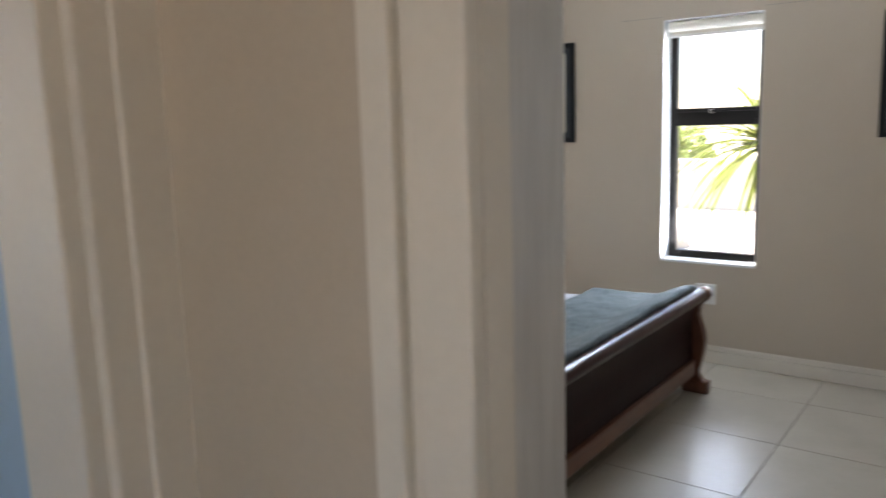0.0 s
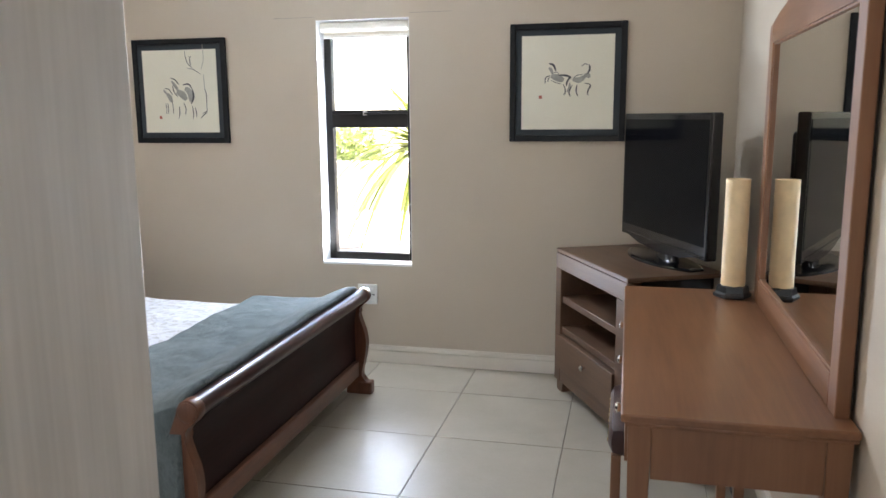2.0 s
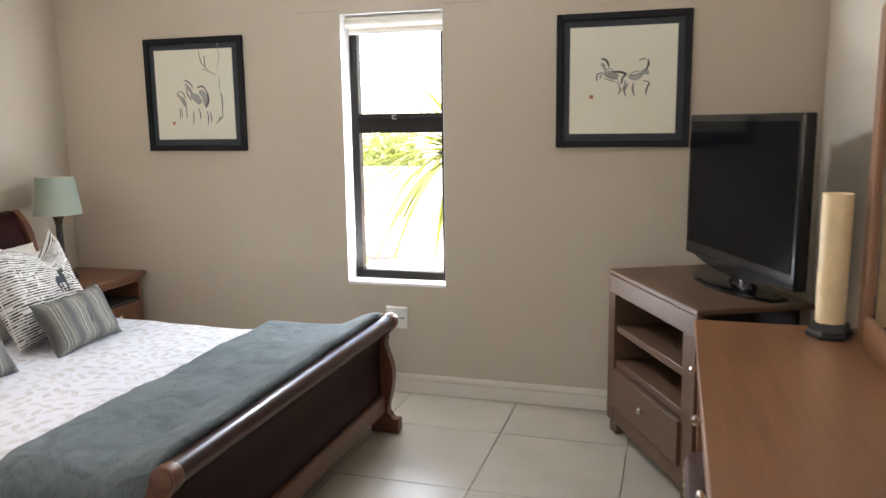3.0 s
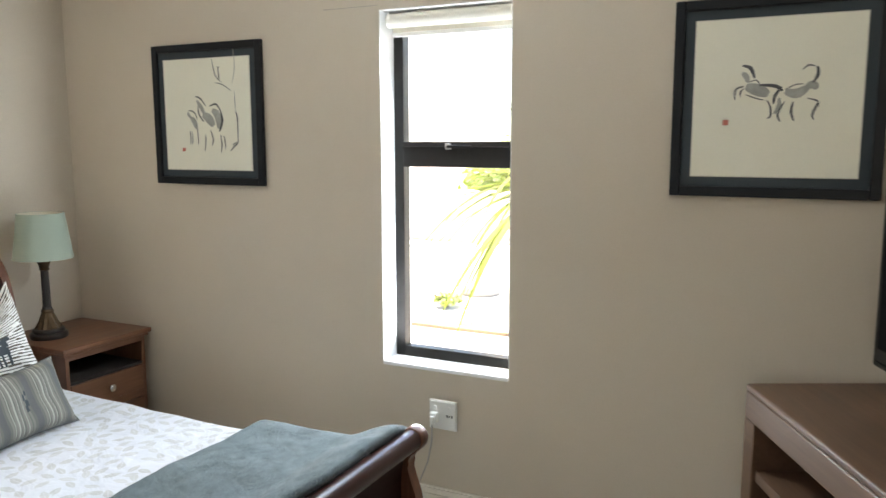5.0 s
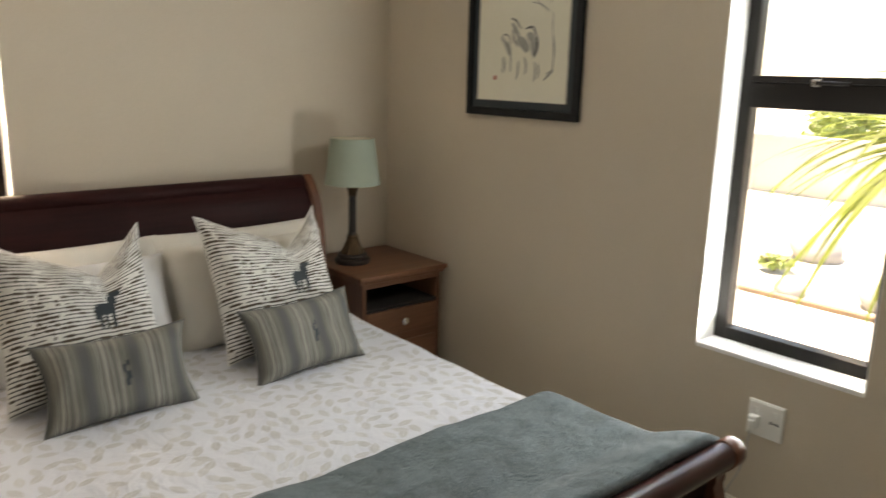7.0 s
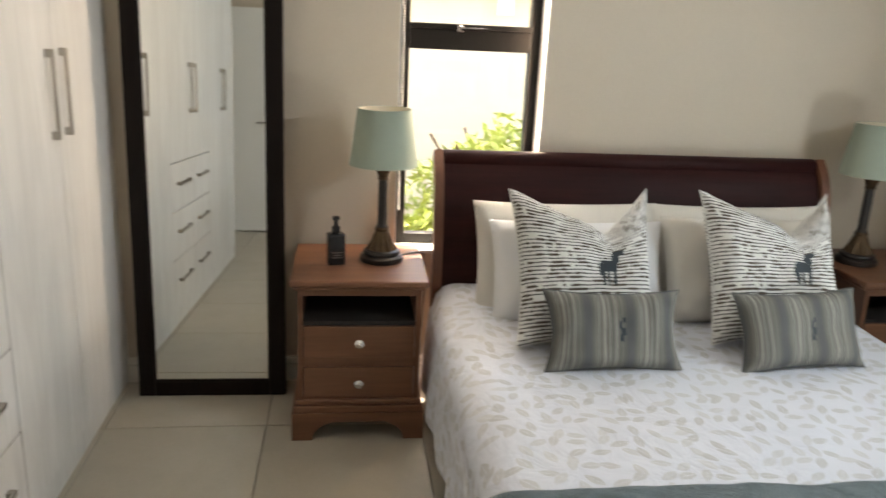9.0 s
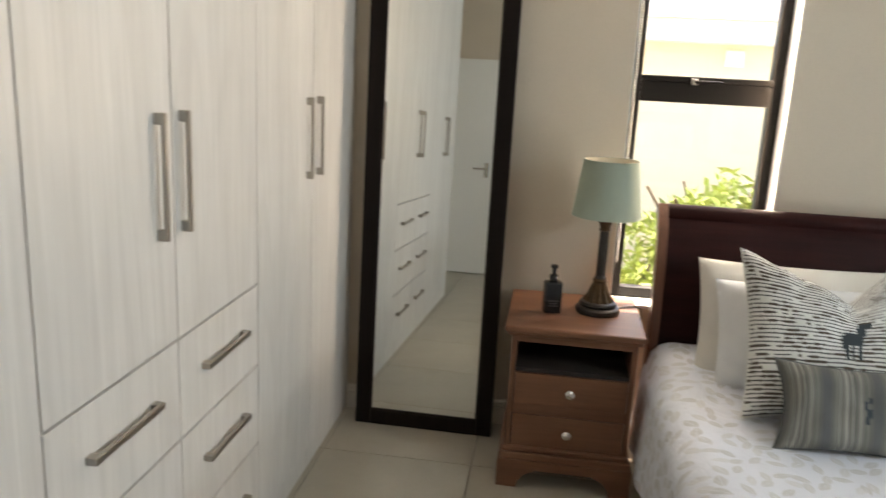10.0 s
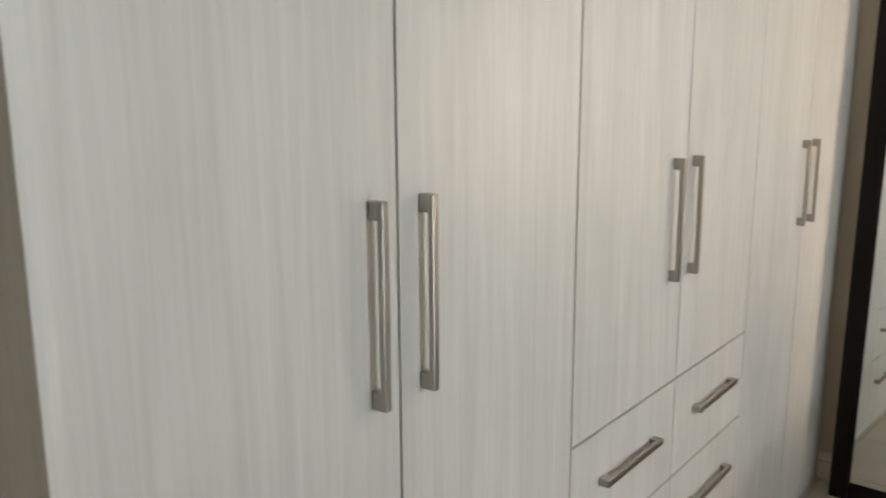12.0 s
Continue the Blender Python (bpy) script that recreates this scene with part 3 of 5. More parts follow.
# ---- windows ----
def window(name, axis, span, z0, z1, wall, out, bar, label, handle_at):
    """A window set back in a wall: white reveal, dark frame, a transom and two panes. axis: along the wall; out: +1 or -1."""
    a, b = span
    win = tagged(thing(name, "", ""), label, "window", "", "structure")

    def put(nm, u0, u1, d0, d1, v0, v1, mat, parent=None, bevel=0.0, lab=""):
        e0, e1 = sorted((wall + out * d0, wall + out * d1))
        bm = block(u0, u1, e0, e1, v0, v1, bevel) if axis == "x" else block(e0, e1, u0, u1, v0, v1, bevel)
        return part(nm, bm, mat, parent or win, lab)

    t = 0.004
    put("reveal", a, a + t, 0.0, 0.25, z0, z1, REVEAL_PAINT)
    put("reveal", b - t, b, 0.0, 0.25, z0, z1, REVEAL_PAINT)
    put("reveal", a + t, b - t, 0.0, 0.25, z1 - t, z1, REVEAL_PAINT)
    put("window_sill", a + t, b - t, -0.004, 0.27, z0 - 0.004, z0 + 0.012, REVEAL_PAINT, None, 0.002, "white painted window sill")
    s, d0, d1 = 0.045, 0.11, 0.165
    f = put("window_frame", a + t, a + t + s, d0, d1, z0 + 0.012, z1 - t, ALUMINIUM, None, 0.003)
    put("stile", b - t - s, b - t, d0, d1, z0 + 0.012, z1 - t, ALUMINIUM, f, 0.003)
    put("rail", a + t + s, b - t - s, d0, d1, z1 - t - s, z1 - t, ALUMINIUM, f, 0.003)
    put("rail", a + t + s, b - t - s, d0, d1, z0 + 0.012, z0 + 0.012 + s, ALUMINIUM, f, 0.003)
    put("transom", a + t + s, b - t - s, d0 - 0.004, d1, bar - 0.045, bar + 0.04, ALUMINIUM, f, 0.004)
    put("sash_rail", a + t + s, b - t - s, d0 - 0.012, d0 + 0.03, bar + 0.04, bar + 0.062, ALUMINIUM, f, 0.003)
    h = put("window_handle", handle_at - 0.012, handle_at + 0.012, d0 - 0.028, d0 - 0.012, bar + 0.030, bar + 0.055, STEEL, None, 0.003, "small metal latch")
    put("lever", handle_at, handle_at + 0.11, d0 - 0.036, d0 - 0.026, bar + 0.036, bar + 0.048, ALUMINIUM, h, 0.003)
    for v0, v1 in ((z0 + 0.05, bar - 0.04), (bar + 0.05, z1 - 0.045)):
        p = put("pane", a + 0.04, b - 0.04, 0.135, 0.139, v0, v1, GLASS)
        p.visible_shadow = False
    return win


window("window_1", "x", WIN_N[:2], WIN_N[2], WIN_N[3], YN, 1, 1.515, "narrow dark-framed window in a white reveal", -1.73)
window("window_2", "y", WIN_W[:2], WIN_W[2], WIN_W[3], XW, -1, 1.505, "narrow dark-framed window behind the bed", 2.62)


def roller_blind(axis, span, wall, out, z):
    a, b = span
    bl = thing("roller_blind", "rolled-up cream fabric roller blind at the window head", "blind")
    mid = wall + out * 0.055
    roll = lathe([(0.030, a + 0.012), (0.030, b - 0.012)], 24)
    bmesh.ops.rotate(roll, verts=roll.verts, matrix=Matrix.Rotation(radians(90), 3, "Y" if axis == "x" else "X"))
    for v in roll.verts:
        if axis == "x":
            v.co = Vector((v.co.x if v.co.x < 0 else -v.co.x, v.co.y + mid, v.co.z + z - 0.035))
        else:
            v.co = Vector((v.co.x + mid, abs(v.co.y), v.co.z + z - 0.035))
    part("blind_roll", roll, BLIND, bl, smooth=True)
    e0, e1 = sorted((mid + out * 0.026, mid + out * 0.028))
    c0, c1 = sorted((mid + out * 0.020, mid + out * 0.032))
    if axis == "x":
        part("fabric", block(a + 0.014, b - 0.014, e0, e1, z - 0.085, z - 0.035), BLIND, bl)
        part("bottom_bar", block(a + 0.014, b - 0.014, c0, c1, z - 0.098, z - 0.080, 0.003), PLASTIC, bl)
    else:
        part("fabric", block(e0, e1, a + 0.014, b - 0.014, z - 0.085, z - 0.035), BLIND, bl)
        part("bottom_bar", block(c0, c1, a + 0.014, b - 0.014, z - 0.098, z - 0.080, 0.003), PLASTIC, bl)
    return bl


roller_blind("x", (WIN_N[0] + 0.004, WIN_N[1] - 0.004), YN, 1, WIN_N[3] - 0.004)
blind_w = roller_blind("y", (WIN_W[0] + 0.004, WIN_W[1] - 0.004), XW, -1, WIN_W[3] - 0.004)
chain = bmesh.new()
for k in range(118):
    for dx in (0.0, 0.014):
        bmesh.ops.create_icosphere(chain, subdivisions=1, radius=0.0032, matrix=Matrix.Translation((XW - 0.030 - dx, WIN_W[0] + 0.018, 2.05 - 0.0108 * k)))
part("bead_chain", chain, PLASTIC, blind_w, "white bead chain")

crack = bmesh.new()
for x0, x1, rise in ((-2.27, WIN_N[0] - 0.004, 0.0), (WIN_N[1] + 0.004, -1.16, 0.006)):
    pts = [(x0 + (x1 - x0) * i / 12, 2.128 + rise + 0.003 * noise.noise((x0 + i * 0.9, 3.1, 0))) for i in range(13)]
    for (ax, az), (bx, bz) in zip(pts, pts[1:]):
        box(crack, ax, bx, YN - 0.0012, YN + 0.001, min(az, bz) - 0.0012, max(az, bz) + 0.0012)
struct("trim", crack, CRACK, "hairline plaster crack beside the window head", "crack")


# ---- wardrobe ----
WF = 1.222  # the doors' face
DOOR_X = [-0.838, -1.296, -1.780, -2.285, -2.790, -3.315, -3.862]
HANDLE_X = [-1.246, -1.346, -2.212, -2.324, -3.252, -3.370]


def bar_handle(parent, x, z0, z1, flat=False, x1=None):
    """A square-section bow handle: two blocks and a bar, upright or lying."""
    if flat:
        h = part("handle", boxes((x, x1, WF + 0.015, WF + 0.025, z0 - 0.008, z0 + 0.008), bevel=0.002), STEEL, parent, "brushed steel bow handle")
        for a, b in ((x, x + 0.022), (x1 - 0.022, x1)):
            part("post", block(a, b, WF, WF + 0.018, z0 - 0.0085, z0 + 0.0085, 0.002), STEEL, h)
    else:
        h = part("handle", boxes((x - 0.0065, x + 0.0065, WF + 0.015, WF + 0.025, z0, z1), bevel=0.002), STEEL, parent, "brushed steel bow handle")
        for a, b in ((z0, z0 + 0.026), (z1 - 0.026, z1)):
            part("post", block(x - 0.007, x + 0.007, WF, WF + 0.018, a, b, 0.002), STEEL, h)


wardrobe = thing("wardrobe", "white-washed built-in wardrobe with six tall doors and six drawers", "wardrobe")
part("carcass", boxes((XW + 0.001, -0.842, YS, WF - 0.022, 0.09, ZC - 0.002), (XW + 0.001, -0.842, YS, WF - 0.022, 0.0, 0.09)), BOARD_EDGE, wardrobe)
part("end_panel", block(-0.842, -0.82, YR, WF, 0.0, ZC - 0.002, 0.0015), WASHED, wardrobe)
part("plinth", block(XW + 0.001, -0.842, WF - 0.022, WF - 0.008, 0.0, 0.088), WASHED, wardrobe)
part("filler", block(XW + 0.001, -3.864, WF - 0.022, WF, 0.088, ZC - 0.002), WASHED, wardrobe)
g = 0.0024
for i in range(6):
    hi, lo = DOOR_X[i], DOOR_X[i + 1]
    z0 = 0.892 if i in (2, 3) else 0.092
    d = part("door", block(lo + g, hi - g, WF - 0.02, WF, z0 + 0.0032, ZC - 0.006, 0.001), WASHED, wardrobe)
    bar_handle(d, HANDLE_X[i], 1.150, 1.432)
    if i in (2, 3):
        mid = (lo + hi) / 2
        for a, b in ((0.632, 0.892), (0.370, 0.632), (0.092, 0.370)):
            dr = part("drawer", block(lo + g, hi - g, WF - 0.02, WF, a + 0.0032, b - 0.0032, 0.001), WASHED, wardrobe)
            bar_handle(dr, mid - 0.135, (a + b) / 2 + 0.016, 0, True, mid + 0.135)

# ---- standing mirror ----
tilt = Matrix.Translation((-3.730, 1.60, 0.0)) @ Matrix.Rotation(radians(-0.7), 4, "Z") @ Matrix.Rotation(radians(-2.65), 4, "Y")
stand_mirror = thing("standing_mirror", "tall mirror in a dark espresso frame leaning against the wall", "mirror", at=tilt)
MH, MW, FW = 2.04, 0.303, 0.066
for nm, a, b, c, d in (("stile", -MW, -MW + FW, 0, MH), ("stile", MW - FW, MW, 0, MH), ("rail", -MW + FW, MW - FW, 0, FW), ("rail", -MW + FW, MW - FW, MH - FW, MH)):
    part(nm, block(-0.034, 0.0, a, b, c, d, 0.005), MIRROR_FRAME, stand_mirror)
part("mirror_glass", block(-0.020, -0.010, -MW + FW - 0.004, MW - FW + 0.004, FW - 0.004, MH - FW + 0.004), MIRROR, stand_mirror, "clear silvered mirror glass")
part("bead", boxes((-0.010, -0.004, -MW + FW, -MW + FW + 0.006, FW, MH - FW), (-0.010, -0.004, MW - FW - 0.006, MW - FW, FW, MH - FW), (-0.010, -0.004, -MW + FW, MW - FW, FW, FW + 0.006)), MIRROR_FRAME, stand_mirror)


# ---- nightstands ----
def nightstand(at, label):
    """Local: x from the back (0) to the front (0.53), y across from 0 to 0.494."""
    ns = thing("nightstand", label, "nightstand", "nightstands beside the bed", at)
    D, W = 0.51, 0.512
    top = block(0.0, D, 0, W, 0.622, 0.646, 0.006)
    part("top", top, NIGHT_WOOD, ns)
    part("top_moulding", block(0.0, D - 0.012, 0.010, W - 0.010, 0.606, 0.622, 0.006), NIGHT_WOOD, ns)
    y0, y1, xf = 0.026, W - 0.026, D - 0.026
    part("side_panel", block(0, xf, y0, y0 + 0.020, 0.105, 0.606, 0.002), NIGHT_SIDE, ns)
    part("side_panel", block(0, xf, y1 - 0.020, y1, 0.105, 0.606, 0.002), NIGHT_SIDE, ns)
    # back painted near-black for the shade in the open compartment
    part("back_panel", block(0, 0.012, y0 + 0.02, y1 - 0.02, 0.12, 0.606), RECESS_SHADE, ns)
    part("apron", block(xf - 0.022, xf, y0 + 0.020, y1 - 0.020, 0.583, 0.606), NIGHT_WOOD, ns)
    # shelf board coloured as if in deep shade, not cherry like the rest
    part("shelf", block(0.012, xf - 0.002, y0 + 0.020, y1 - 0.020, 0.464, 0.480, 0.002), RECESS_SHADE, ns)
    for a, b in ((0.337, 0.462), (0.174, 0.296)):
        part("rail", block(xf - 0.022, xf, y0 + 0.020, y1 - 0.020, a - (0.038 if a > 0.3 else 0.010), a - 0.001), NIGHT_WOOD, ns)
        d = part("drawer", block(0.05, xf + 0.004, y0 + 0.022, y1 - 0.022, a, b, 0.003), NIGHT_WOOD, ns)
        k = lathe([(0.006, 0.0), (0.006, 0.012), (0.016, 0.018), (0.018, 0.024), (0.012, 0.030), (0.003, 0.032)], 20)
        bmesh.ops.rotate(k, verts=k.verts, matrix=Matrix.Rotation(radians(90), 3, "Y"))
        bmesh.ops.translate(k, verts=k.verts, vec=(xf + 0.004, W / 2, (a + b) / 2))
        part("knob", k, CHROME, d, "round satin metal knob", smooth=True)
    part("base_moulding", boxes((0.0, xf + 0.010, y0 - 0.010, y1 + 0.010, 0.142, 0.165), (0.0, xf + 0.018, y0 - 0.018, y1 + 0.018, 0.112, 0.142), bevel=0.006), NIGHT_WOOD, ns)
    arch = [(y0 - 0.022, 0), (y0 + 0.055, 0), (y0 + 0.062, 0.03), (y0 + 0.085, 0.056), (y0 + 0.125, 0.076), (y1 - 0.125, 0.076), (y1 - 0.085, 0.056), (y1 - 0.062, 0.03), (y1 - 0.055, 0), (y1 + 0.022, 0), (y1 + 0.022, 0.113), (y0 - 0.022, 0.113)]
    part("bracket_foot", extrude_outline(arch, "x", xf, xf + 0.022), NIGHT_WOOD, ns)
    side = [(0.0, 0.0), (0.06, 0.0), (0.10, 0.07), (xf - 0.10, 0.07), (xf - 0.06, 0.0), (xf, 0.0), (xf, 0.113), (0.0, 0.113)]
    part("bracket_foot", extrude_outline(side, "y", y0 - 0.022, y0 - 0.002), NIGHT_SIDE, ns)
    part("bracket_foot", extrude_outline(side, "y", y1 + 0.002, y1 + 0.022), NIGHT_SIDE, ns)
    return ns


nightstand(pose(-3.85, 1.951, 0), "cherry-stained nightstand with an open shelf and two drawers beside the mirror")
nightstand(pose(-3.862, 4.217, 0), "cherry-stained nightstand with an open shelf and two drawers in the corner")


def table_lamp(at, label):
    lamp = thing("table_lamp", label, "lamp", "pair of bedside lamps", at)
    part("base", lathe([(0.083, 0.0), (0.086, 0.008), (0.085, 0.020), (0.079, 0.026), (0.070, 0.028), (0.073, 0.036), (0.070, 0.044), (0.060, 0.048)], 40), LAMP_BLACK, lamp, smooth=True)
    flare = bmesh.new()
    seg, prof = 48, [(0.058, 0.046), (0.050, 0.062), (0.039, 0.082), (0.032, 0.104), (0.026, 0.122), (0.029, 0.130), (0.025, 0.138)]
    rings = []
    for r, z in prof:
        w = 0.07 if r > 0.03 else 0.0
        rings.append([flare.verts.new((r * (1 + w * math.cos(12 * 2 * math.pi * i / seg)) * math.cos(2 * math.pi * i / seg), r * (1 + w * math.cos(12 * 2 * math.pi * i / seg)) * math.sin(2 * math.pi * i / seg), z)) for i in range(seg)])
    for a, b in zip(rings, rings[1:]):
        for i in range(seg):
            flare.faces.new((a[i], a[(i + 1) % seg], b[(i + 1) % seg], b[i]))
    part("leaf_collar", flare, BRONZE, lamp, "antique bronze leaf collar", smooth=True)
    col = bmesh.new()
    rings = []
    for r, z in ((0.024, 0.138), (0.019, 0.150), (0.018, 0.30), (0.017, 0.325)):
        rings.append([col.verts.new((r * (1 - 0.07 * (i % 2)) * math.cos(2 * math.pi * i / 32), r * (1 - 0.07 * (i % 2)) * math.sin(2 * math.pi * i / 32), z)) for i in range(32)])
    for a, b in zip(rings, rings[1:]):
        for i in range(32):
            col.faces.new((a[i], a[(i + 1) % 32], b[(i + 1) % 32], b[i]))
    part("column", col, LAMP_BLACK, lamp, "dark fluted column")
    part("capital", lathe([(0.018, 0.325), (0.024, 0.330), (0.020, 0.338), (0.024, 0.350), (0.031, 0.368), (0.033, 0.376), (0.012, 0.380), (0.012, 0.43)], 32), BRONZE, lamp, smooth=True)
    shade = bmesh.new()
    seg = 64
    rows = [[shade.verts.new((r * math.cos(2 * math.pi * i / seg), r * math.sin(2 * math.pi * i / seg), z)) for i in range(seg)] for r, z in ((0.134, 0.385), (0.132, 0.388), (0.103, 0.597), (0.104, 0.600), (0.100, 0.600), (0.129, 0.385))]
    for a, b in zip(rows, rows[1:] + rows[:1]):
        for i in range(seg):
            shade.faces.new((a[i], a[(i + 1) % seg], b[(i + 1) % seg], b[i]))
    part("shade", shade, SHADE, lamp, "tapered sage-green fabric shade", smooth=True)
    lining = bmesh.new()
    rows = [[lining.verts.new((r * math.cos(2 * math.pi * i / seg), r * math.sin(2 * math.pi * i / seg), z)) for i in range(seg)] for r, z in ((0.1278, 0.387), (0.0990, 0.599), (0.0980, 0.599), (0.1268, 0.387))]
    for a, b in zip(rows, rows[1:] + rows[:1]):
        for i in range(seg):
            lining.faces.new((a[i], a[(i + 1) % seg], b[(i + 1) % seg], b[i]))
    part("lining", lining, SHADE_IN, lamp, "cream shade lining", smooth=True)
    sp = bmesh.new()
    for k in range(3):
        c, s = math.cos(k * 2.094), math.sin(k * 2.094)
        tube([(0, 0, 0.575), (0.101 * c, 0.101 * s, 0.588)], 0.0015, 6, sp)
    tube([(0, 0, 0.43), (0, 0, 0.58)], 0.004, 8, sp)
    part("harp", sp, STEEL, lamp)
    return lamp


lamp_a = table_lamp(pose(-3.62, 2.295, 0.646), "sage-shaded table lamp with a dark fluted column on the nightstand")
table_lamp(pose(-3.64, 4.365, 0.646), "sage-shaded table lamp with a dark fluted column in the corner")
solo("lamp_cable", tube([(-3.66, 2.36, 0.650), (-3.70, 2.41, 0.650), (-3.72, 2.45, 0.650), (-3.725, 2.476, 0.642), (-3.725, 2.482, 0.60), (-3.74, 2.485, 0.45), (-3.80, 2.485, 0.30), (-3.86, 2.48, 0.10)], 0.003, 8), CABLE_BLACK, "thin black lamp cable over the nightstand edge", "cable")

bottle = thing("pump_bottle", "small black pump bottle on the nightstand", "bottle", at=pose(-3.56, 2.115, 0.646, 0, 0, 12))
part("body", block(-0.024, 0.024, -0.034, 0.034, 0, 0.125, 0.007), BOTTLE, bottle)
part("cap", lathe([(0.016, 0.125), (0.017, 0.130), (0.017, 0.150), (0.009, 0.154), (0.009, 0.176), (0.014, 0.178), (0.014, 0.190), (0.004, 0.192)], 20), BOTTLE, bottle, smooth=True)
part("label", boxes((0.0235, 0.0250, -0.022, 0.022, 0.050, 0.054), (0.0235, 0.0250, -0.016, 0.016, 0.040, 0.043), (0.0235, 0.0250, -0.019, 0.019, 0.030, 0.033)), LABEL, bottle, "faint grey print bars")

# ---- bed ----
BY0, BY1 = 2.505, 4.215
FY0 = 2.430  # the footboard is a little wider than the headboard
bed = thing("sleigh_bed", "dark mahogany sleigh bed with scrolled head and foot", "bed")


def bow(points, steps=6):
    """A smooth curve through points (Catmull-Rom)."""
    out = []
    for i in range(len(points) - 1):
        p0, p1, p2, p3 = (Vector((*points[max(0, min(len(points) - 1, i + k))], 0)) for k in (-1, 0, 1, 2))
        for s in range(steps):
            t = s / steps
            q = 0.5 * ((2 * p1) + (p2 - p0) * t + (2 * p0 - 5 * p1 + 4 * p2 - p3) * t * t + (3 * p1 - p0 - 3 * p2 + p3) * t ** 3)
            out.append((q.x, q.y))
    out.append(tuple(points[-1]))
    return out


def ribbon(line, thick, y0, y1):
    """A curved board: a line in x, z with a thickness, drawn out along y."""
    pts = [Vector((x, z)) for x, z in line]
    left, right = [], []
    for i, p in enumerate(pts):
        d = (pts[min(i + 1, len(pts) - 1)] - pts[max(i - 1, 0)]).normalized()
        nrm = Vector((-d.y, d.x)) * thick / 2
        left.append(tuple(p + nrm))
        right.append(tuple(p - nrm))
    bm = bmesh.new()
    a = [[bm.verts.new((x, y, z)) for x, z in left + right[::-1]] for y in (y0, y1)]
    k = len(a[0])
    for i in range(k):
        bm.faces.new((a[0][i], a[0][(i + 1) % k], a[1][(i + 1) % k], a[1][i]))
    m = len(left)
    for row in a:
        for i in range(m - 1):
            bm.faces.new((row[i], row[i + 1], row[k - 2 - i], row[k - 1 - i]))
    return bm


foot_line = bow([(-1.600, 0.19), (-1.598, 0.30), (-1.600, 0.40), (-1.590, 0.48), (-1.565, 0.545)])
part("foot_panel", ribbon(foot_line, 0.026, FY0 + 0.045, BY1 - 0.045), BED_DARK, bed, "dark curved footboard panel", smooth=True)
roll = lathe([(0.030, 0.0), (0.037, 0.008), (0.037, BY1 - FY0 - 0.088), (0.030, BY1 - FY0 - 0.08)], 28)
bmesh.ops.rotate(roll, verts=roll.verts, matrix=Matrix.Rotation(radians(-90), 3, "X"))
bmesh.ops.translate(roll, verts=roll.verts, vec=(-1.545, FY0 + 0.04, 0.565))
part("foot_roll", roll, BED_ROLL, bed, "polished dark top roll", smooth=True)
part("foot_rail", block(-1.622, -1.565, FY0 + 0.045, BY1 - 0.045, 0.105, 0.195, 0.008), BED_RAIL, bed, "brown lower rail")


def foot_post(y0, y1):
    """The scrolled post at a corner of the footboard."""
    outline = bow([(-1.640, 0.0), (-1.640, 0.055), (-1.632, 0.075), (-1.628, 0.16), (-1.632, 0.27), (-1.640, 0.36), (-1.632, 0.44), (-1.606, 0.51), (-1.588, 0.555), (-1.578, 0.590), (-1.545, 0.608), (-1.510, 0.592), (-1.502, 0.560), (-1.520, 0.530), (-1.548, 0.505), (-1.562, 0.47), (-1.550, 0.42), (-1.530, 0.36), (-1.522, 0.29), (-1.535, 0.20), (-1.552, 0.13), (-1.545, 0.085), (-1.515, 0.072), (-1.508, 0.05), (-1.508, 0.0)], 4)
    return extrude_outline(outline, "y", y0, y1, bevel=0.005)


for a, b in ((FY0, FY0 + 0.048), (BY1 - 0.048, BY1)):
    p = part("foot_post", foot_post(a, b), BED_WOOD, bed, "scrolled brown post", smooth=True)
    cap = lathe([(0.036, 0.0), (0.036, 0.004), (0.030, 0.009), (0.012, 0.011)], 28)
    side = -1 if a < 3 else 1
    bmesh.ops.rotate(cap, verts=cap.verts, matrix=Matrix.Rotation(radians(-90 * side), 3, "X"))
    bmesh.ops.translate(cap, verts=cap.verts, vec=(-1.545, a if side < 0 else b, 0.565))
    part("rosette", cap, BED_WOOD, p, smooth=True)
    part("foot_block", block(-1.645, -1.495, a - 0.006, b + 0.006, 0.0, 0.075, 0.010), BED_WOOD, p)
head_line = bow([(-3.675, 0.15), (-3.672, 0.45), (-3.676, 0.70), (-3.695, 0.85), (-3.730, 0.96), (-3.775, 1.025)])
part("head_panel", ribbon(head_line, 0.030, BY0 + 0.035, BY1 - 0.035), BED_DARK, bed, "dark curved headboard panel", smooth=True)
hroll = lathe([(0.034, 0.0), (0.038, 0.006), (0.038, BY1 - BY0 - 0.076), (0.034, BY1 - BY0 - 0.07)], 24)
bmesh.ops.rotate(hroll, verts=hroll.verts, matrix=Matrix.Rotation(radians(-90), 3, "X"))
bmesh.ops.translate(hroll, verts=hroll.verts, vec=(-3.785, BY0 + 0.035, 1.033))
part("head_roll", hroll, BED_DARK, bed, smooth=True)
for a, b in ((BY0, BY0 + 0.038), (BY1 - 0.038, BY1)):
    part("head_post", ribbon(bow([(-3.668, 0.0), (-3.664, 0.45), (-3.668, 0.70), (-3.688, 0.86), (-3.726, 0.975), (-3.790, 1.052)]), 0.062, a, b), BED_WOOD, bed, "curved brown post", smooth=True)
for y0, y1 in ((BY0 + 0.01, BY0 + 0.04), (BY1 - 0.04, BY1 - 0.01)):
    part("side_rail", block(-3.66, -1.62, y0, y1, 0.12, 0.30, 0.006), BED_RAIL, bed)
